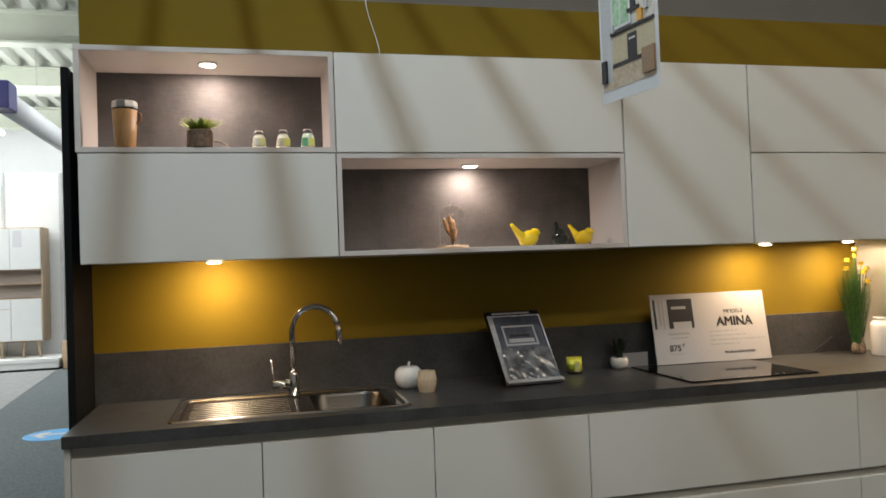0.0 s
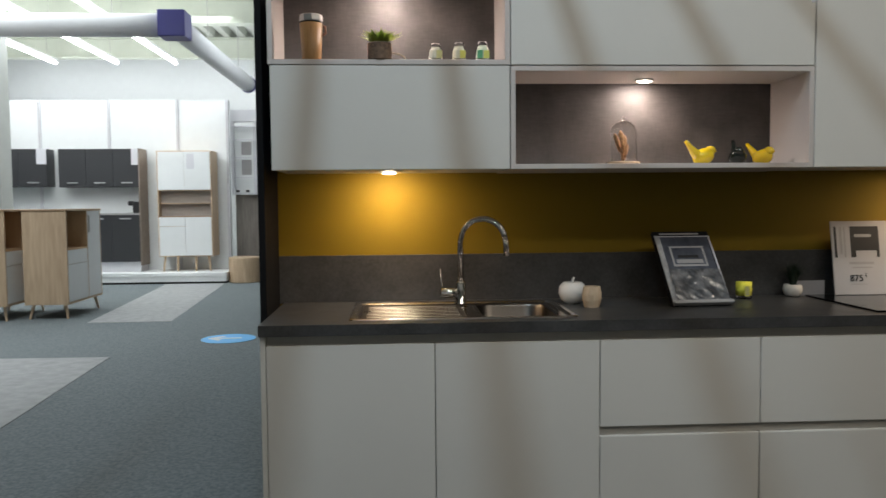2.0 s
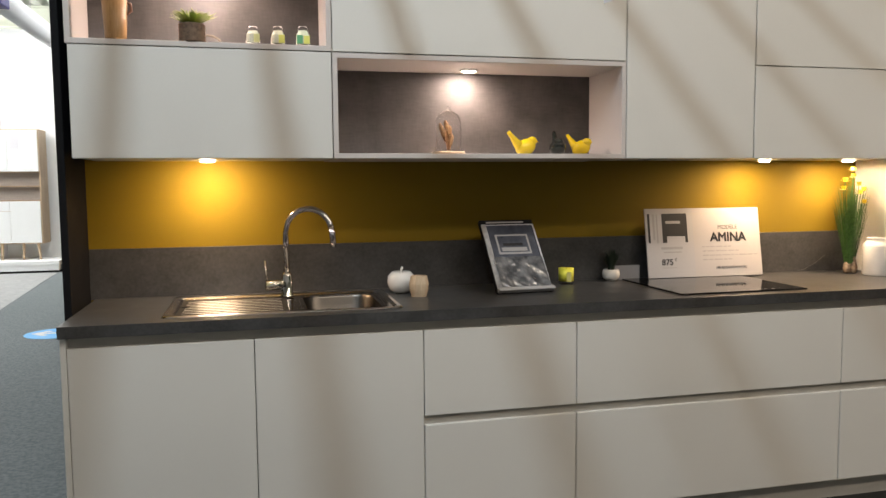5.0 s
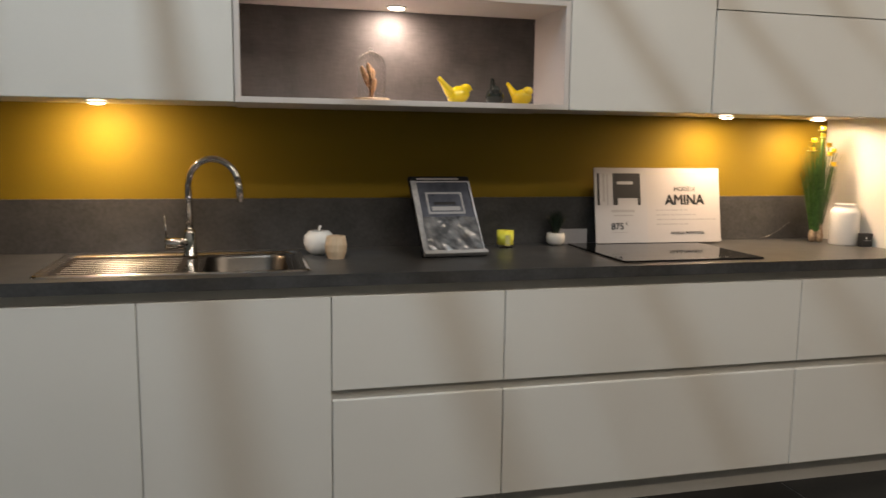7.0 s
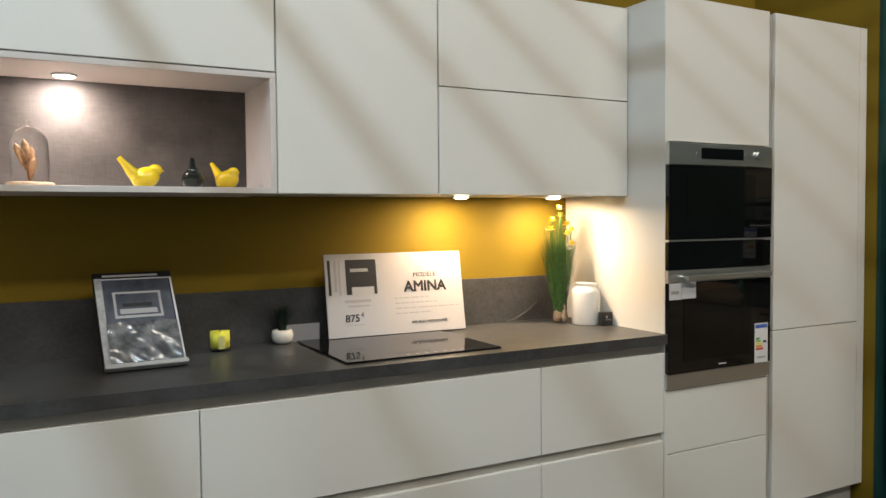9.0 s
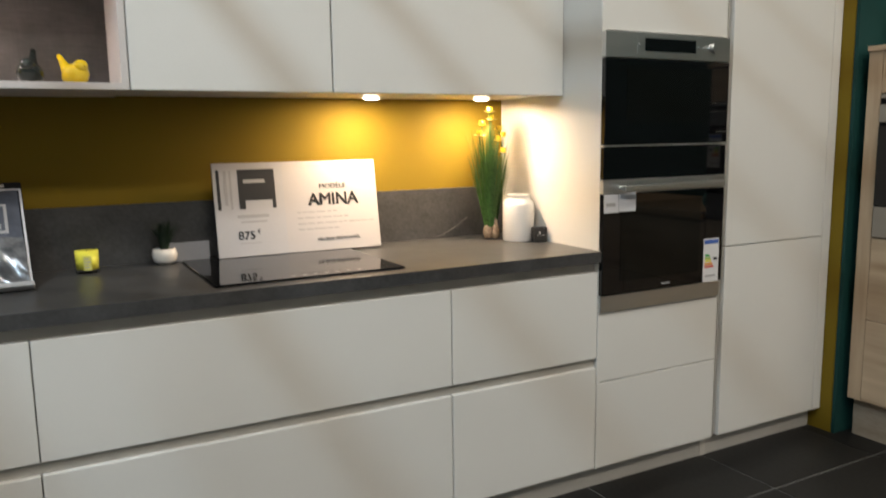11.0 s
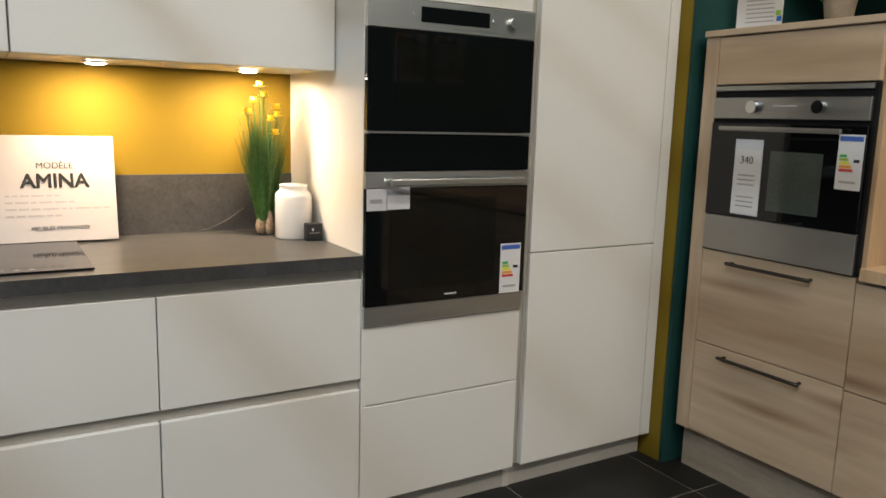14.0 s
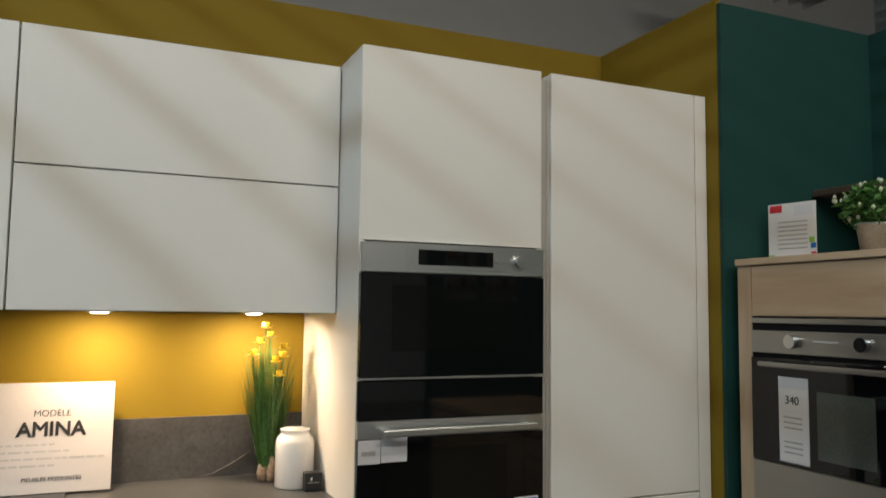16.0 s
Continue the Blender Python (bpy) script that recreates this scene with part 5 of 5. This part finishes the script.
ws = thing("wooden_drum", (-2.23, 11.12, 0), "round pale wood drum stool", "stool")
part("drum", lathe([(0, -0.006), (0.27, -0.006), (0.28, 0.005), (0.28, 0.42), (0.27, 0.435), (0, 0.435)], (-2.23, 11.12, 0), 32), OAK_UP, ws, smooth=False)


def sideboard(at, label):
    """Oak highboard, its fronts towards +x, on splayed legs. Own coordinates: near front corner at the origin."""
    s = thing("oak_highboard", at, label, "highboard", "oak highboards", turn=0)
    part("side_panel", box(-0.58, -0.002, 0, 0.03, 0.20, 1.46, 0.002), OAK_UP, s)
    part("side_panel", box(-0.58, -0.002, 1.17, 1.20, 0.20, 1.46, 0.002), OAK_UP, s)
    part("top", box(-0.59, 0.01, -0.01, 1.21, 1.461, 1.49, 0.002), OAK, s)
    part("bottom", box(-0.58, -0.002, 0.031, 1.169, 0.20, 0.23), OAK, s)
    part("back", box(-0.58, -0.565, 0.031, 1.169, 0.231, 1.46), OAK_BRIGHT, s)
    part("divider", box(-0.56, -0.003, 0.69, 0.71, 0.231, 1.46), OAK_BRIGHT, s)
    part("niche_floor", box(-0.56, -0.003, 0.031, 0.689, 0.93, 0.95), OAK_BRIGHT, s)
    part("drawer_front", box(-0.02, 0.0, 0.033, 0.688, 0.74, 0.928, 0.002), SHOP_WHITE, s)
    part("door", box(-0.02, 0.0, 0.033, 0.688, 0.232, 0.735, 0.002), SHOP_WHITE, s)
    d = part("door", box(-0.02, 0.0, 0.712, 1.167, 0.232, 1.458, 0.002), SHOP_WHITE, s)
    part("handle", box(0.0005, 0.02, 0.735, 0.75, 1.15, 1.40, 0.002), STEEL, d)
    for x, y in ((-0.5, 0.1), (-0.08, 0.1), (-0.5, 1.1), (-0.08, 1.1)):
        part("leg", tube([(x, y, 0.20), (x + (0.04 if x > -0.3 else -0.04), y + (0.04 if y > 0.5 else -0.04), 0)], 0.02, 10, radii=[0.024, 0.014]), OAK_UP, s)
    return s


sbd = sideboard((-3.47, 6.72, -0.006), "pale oak highboard with white fronts on splayed legs")
sbd.scale = (0.89, 0.89, 0.89)
copy_thing(sbd, pose(-4.13, 6.60, -0.006))
pil = thing("steel_column", (-5.17, 8.5, 0), "square white-painted steel column", "column")
part("shaft", box(-5.34, -5.0, 8.33, 8.67, -0.006, 4.6, 0.01), material("column_paint", (0.42, 0.44, 0.42), 0.6, var=0.05), pil)
part("foot_collar", box(-5.37, -4.97, 8.30, 8.70, -0.006, 0.12, 0.01), PAPER_GREY, pil)

# air duct with blue corner box
DX, DZ = -2.40, 3.70
du = thing("air_duct", (DX, 7.7, DZ), "white fabric air duct with a deep blue corner box", "duct")
part("sleeve", tube([(DX - 0.15, 7.7, DZ), (-12, 7.7, DZ)], 0.15, 24), DUCT, du, smooth=True)
part("sleeve", tube([(DX, 7.85, DZ), (DX, 12.6, DZ)], 0.15, 24), DUCT, du, smooth=True)
part("corner_box", box(DX - 0.175, DX + 0.175, 7.52, 7.87, DZ - 0.17, DZ + 0.17, 0.01), BLUE, du)
part("end_cap", tube([(DX, 12.6, DZ), (DX, 12.72, DZ)], 0.16, 24), BLUE, du)
for x, y in ((-3.2, 7.7), (-6.0, 7.7), (DX, 9.5), (DX, 11.8)):
    part("hanger", tube([(x, y, DZ + 0.14), (x, y, 5.1)], 0.006, 6), INK_GREY, du)

# tube lights over the shop
for x in (-4.3, -5.55, -6.85, -8.7):
    for y in (7.4, 10.3, 13.2):
        tl = thing("tube_light", (x, y, 4.45), "long white shop tube light, lit", "tube light", "shop tube lights")
        part("housing", box(x - 0.035, x + 0.035, y - 1.43, y + 1.43, 4.50, 4.55, 0.01), SHOP_WHITE, tl)
        part("tube", tube([(x, y - 1.4, 4.455), (x, y + 1.4, 4.455)], 0.035, 10), TUBE, tl)
        for h in (-1.0, 1.0):
            part("hanger", tube([(x, y + h, 4.55), (x, y + h, 5.22)], 0.004, 6), INK_GREY, tl)

# unlit grid lamp over the next display
gl = thing("grid_lamp", (6.9, 1.6, 3.7), "silver hanging grid lamp, unlit", "lamp")
part("tray", box(6.3, 7.5, 1.35, 1.85, 3.74, 3.80, 0.01), PAPER_GREY, gl)
for k in range(9):
    part("blade", box(6.32 + k * 0.145, 6.335 + k * 0.145, 1.37, 1.83, 3.69, 3.739), STEEL, gl)
for x in (6.4, 7.4):
    part("hanger", tube([(x, 1.6, 3.80), (x, 1.6, 5.22)], 0.005, 6), INK_GREY, gl)

# lighter carpet strips and floor sticker
for i, q in enumerate((((-1.94, 1.78), (-2.11, 4.27), (-7.5, 4.4), (-7.3, 1.95)), ((-2.18, 6.40), (-2.53, 10.84), (-3.53, 10.84), (-3.14, 6.41)))):
    bm = bmesh.new()
    lo = [bm.verts.new((x, y, -0.006)) for x, y in q]
    hi = [bm.verts.new((x, y, -0.002)) for x, y in q]
    bm.faces.new(hi)
    for k in range(4):
        bm.faces.new((lo[k], lo[(k + 1) % 4], hi[(k + 1) % 4], hi[k]))
    bmesh.ops.recalc_face_normals(bm, faces=bm.faces[:])
    structure("carpet_strip", bm, CARPET_LIGHT, "lighter grey carpet strip let into the floor")
fs = thing("floor_sticker", (-1.25, 5.15, -0.006), "round sky-blue floor sticker with a white arrow", "sticker")
part("disc", lathe([(0, 0.003), (0.27, 0.003), (0.27, 0)], (-1.25, 5.15, -0.006), 40), SKY_BLUE, fs)
ar = box(-1.42, -1.12, 5.13, 5.18, -0.003, -0.001)
for s in (-1, 1):
    a = box(-0.02, 0.16, -0.025, 0.025, -0.003, -0.001)
    bmesh.ops.rotate(a, verts=a.verts[:], matrix=Euler((0, 0, radians(45 * s))).to_matrix())
    bmesh.ops.translate(a, verts=a.verts[:], vec=(-1.43, 5.155, 0.0004))
    join(ar, a)
part("arrow", ar, PAPER, fs)

# ---- floor tiles ----
tile_floor = tagged(new("tiled_floor"), "dark anthracite square floor tiles with grey joints", "floor", "", "structure")
tm_ = bpy.data.meshes.new("tile")
tb = box(-0.2985, 0.2985, -0.2985, 0.2985, -0.003, 0.0, 0.0012)
tb.to_mesh(tm_)
tb.free()
tm_.materials.append(TILE)
for i in range(12):
    for j in range(11):
        t = new("tile", tm_)
        t.location = (0.304 + 0.602 * i - 0.002, -0.002 - 0.602 * j, 0)
        t.parent = tile_floor
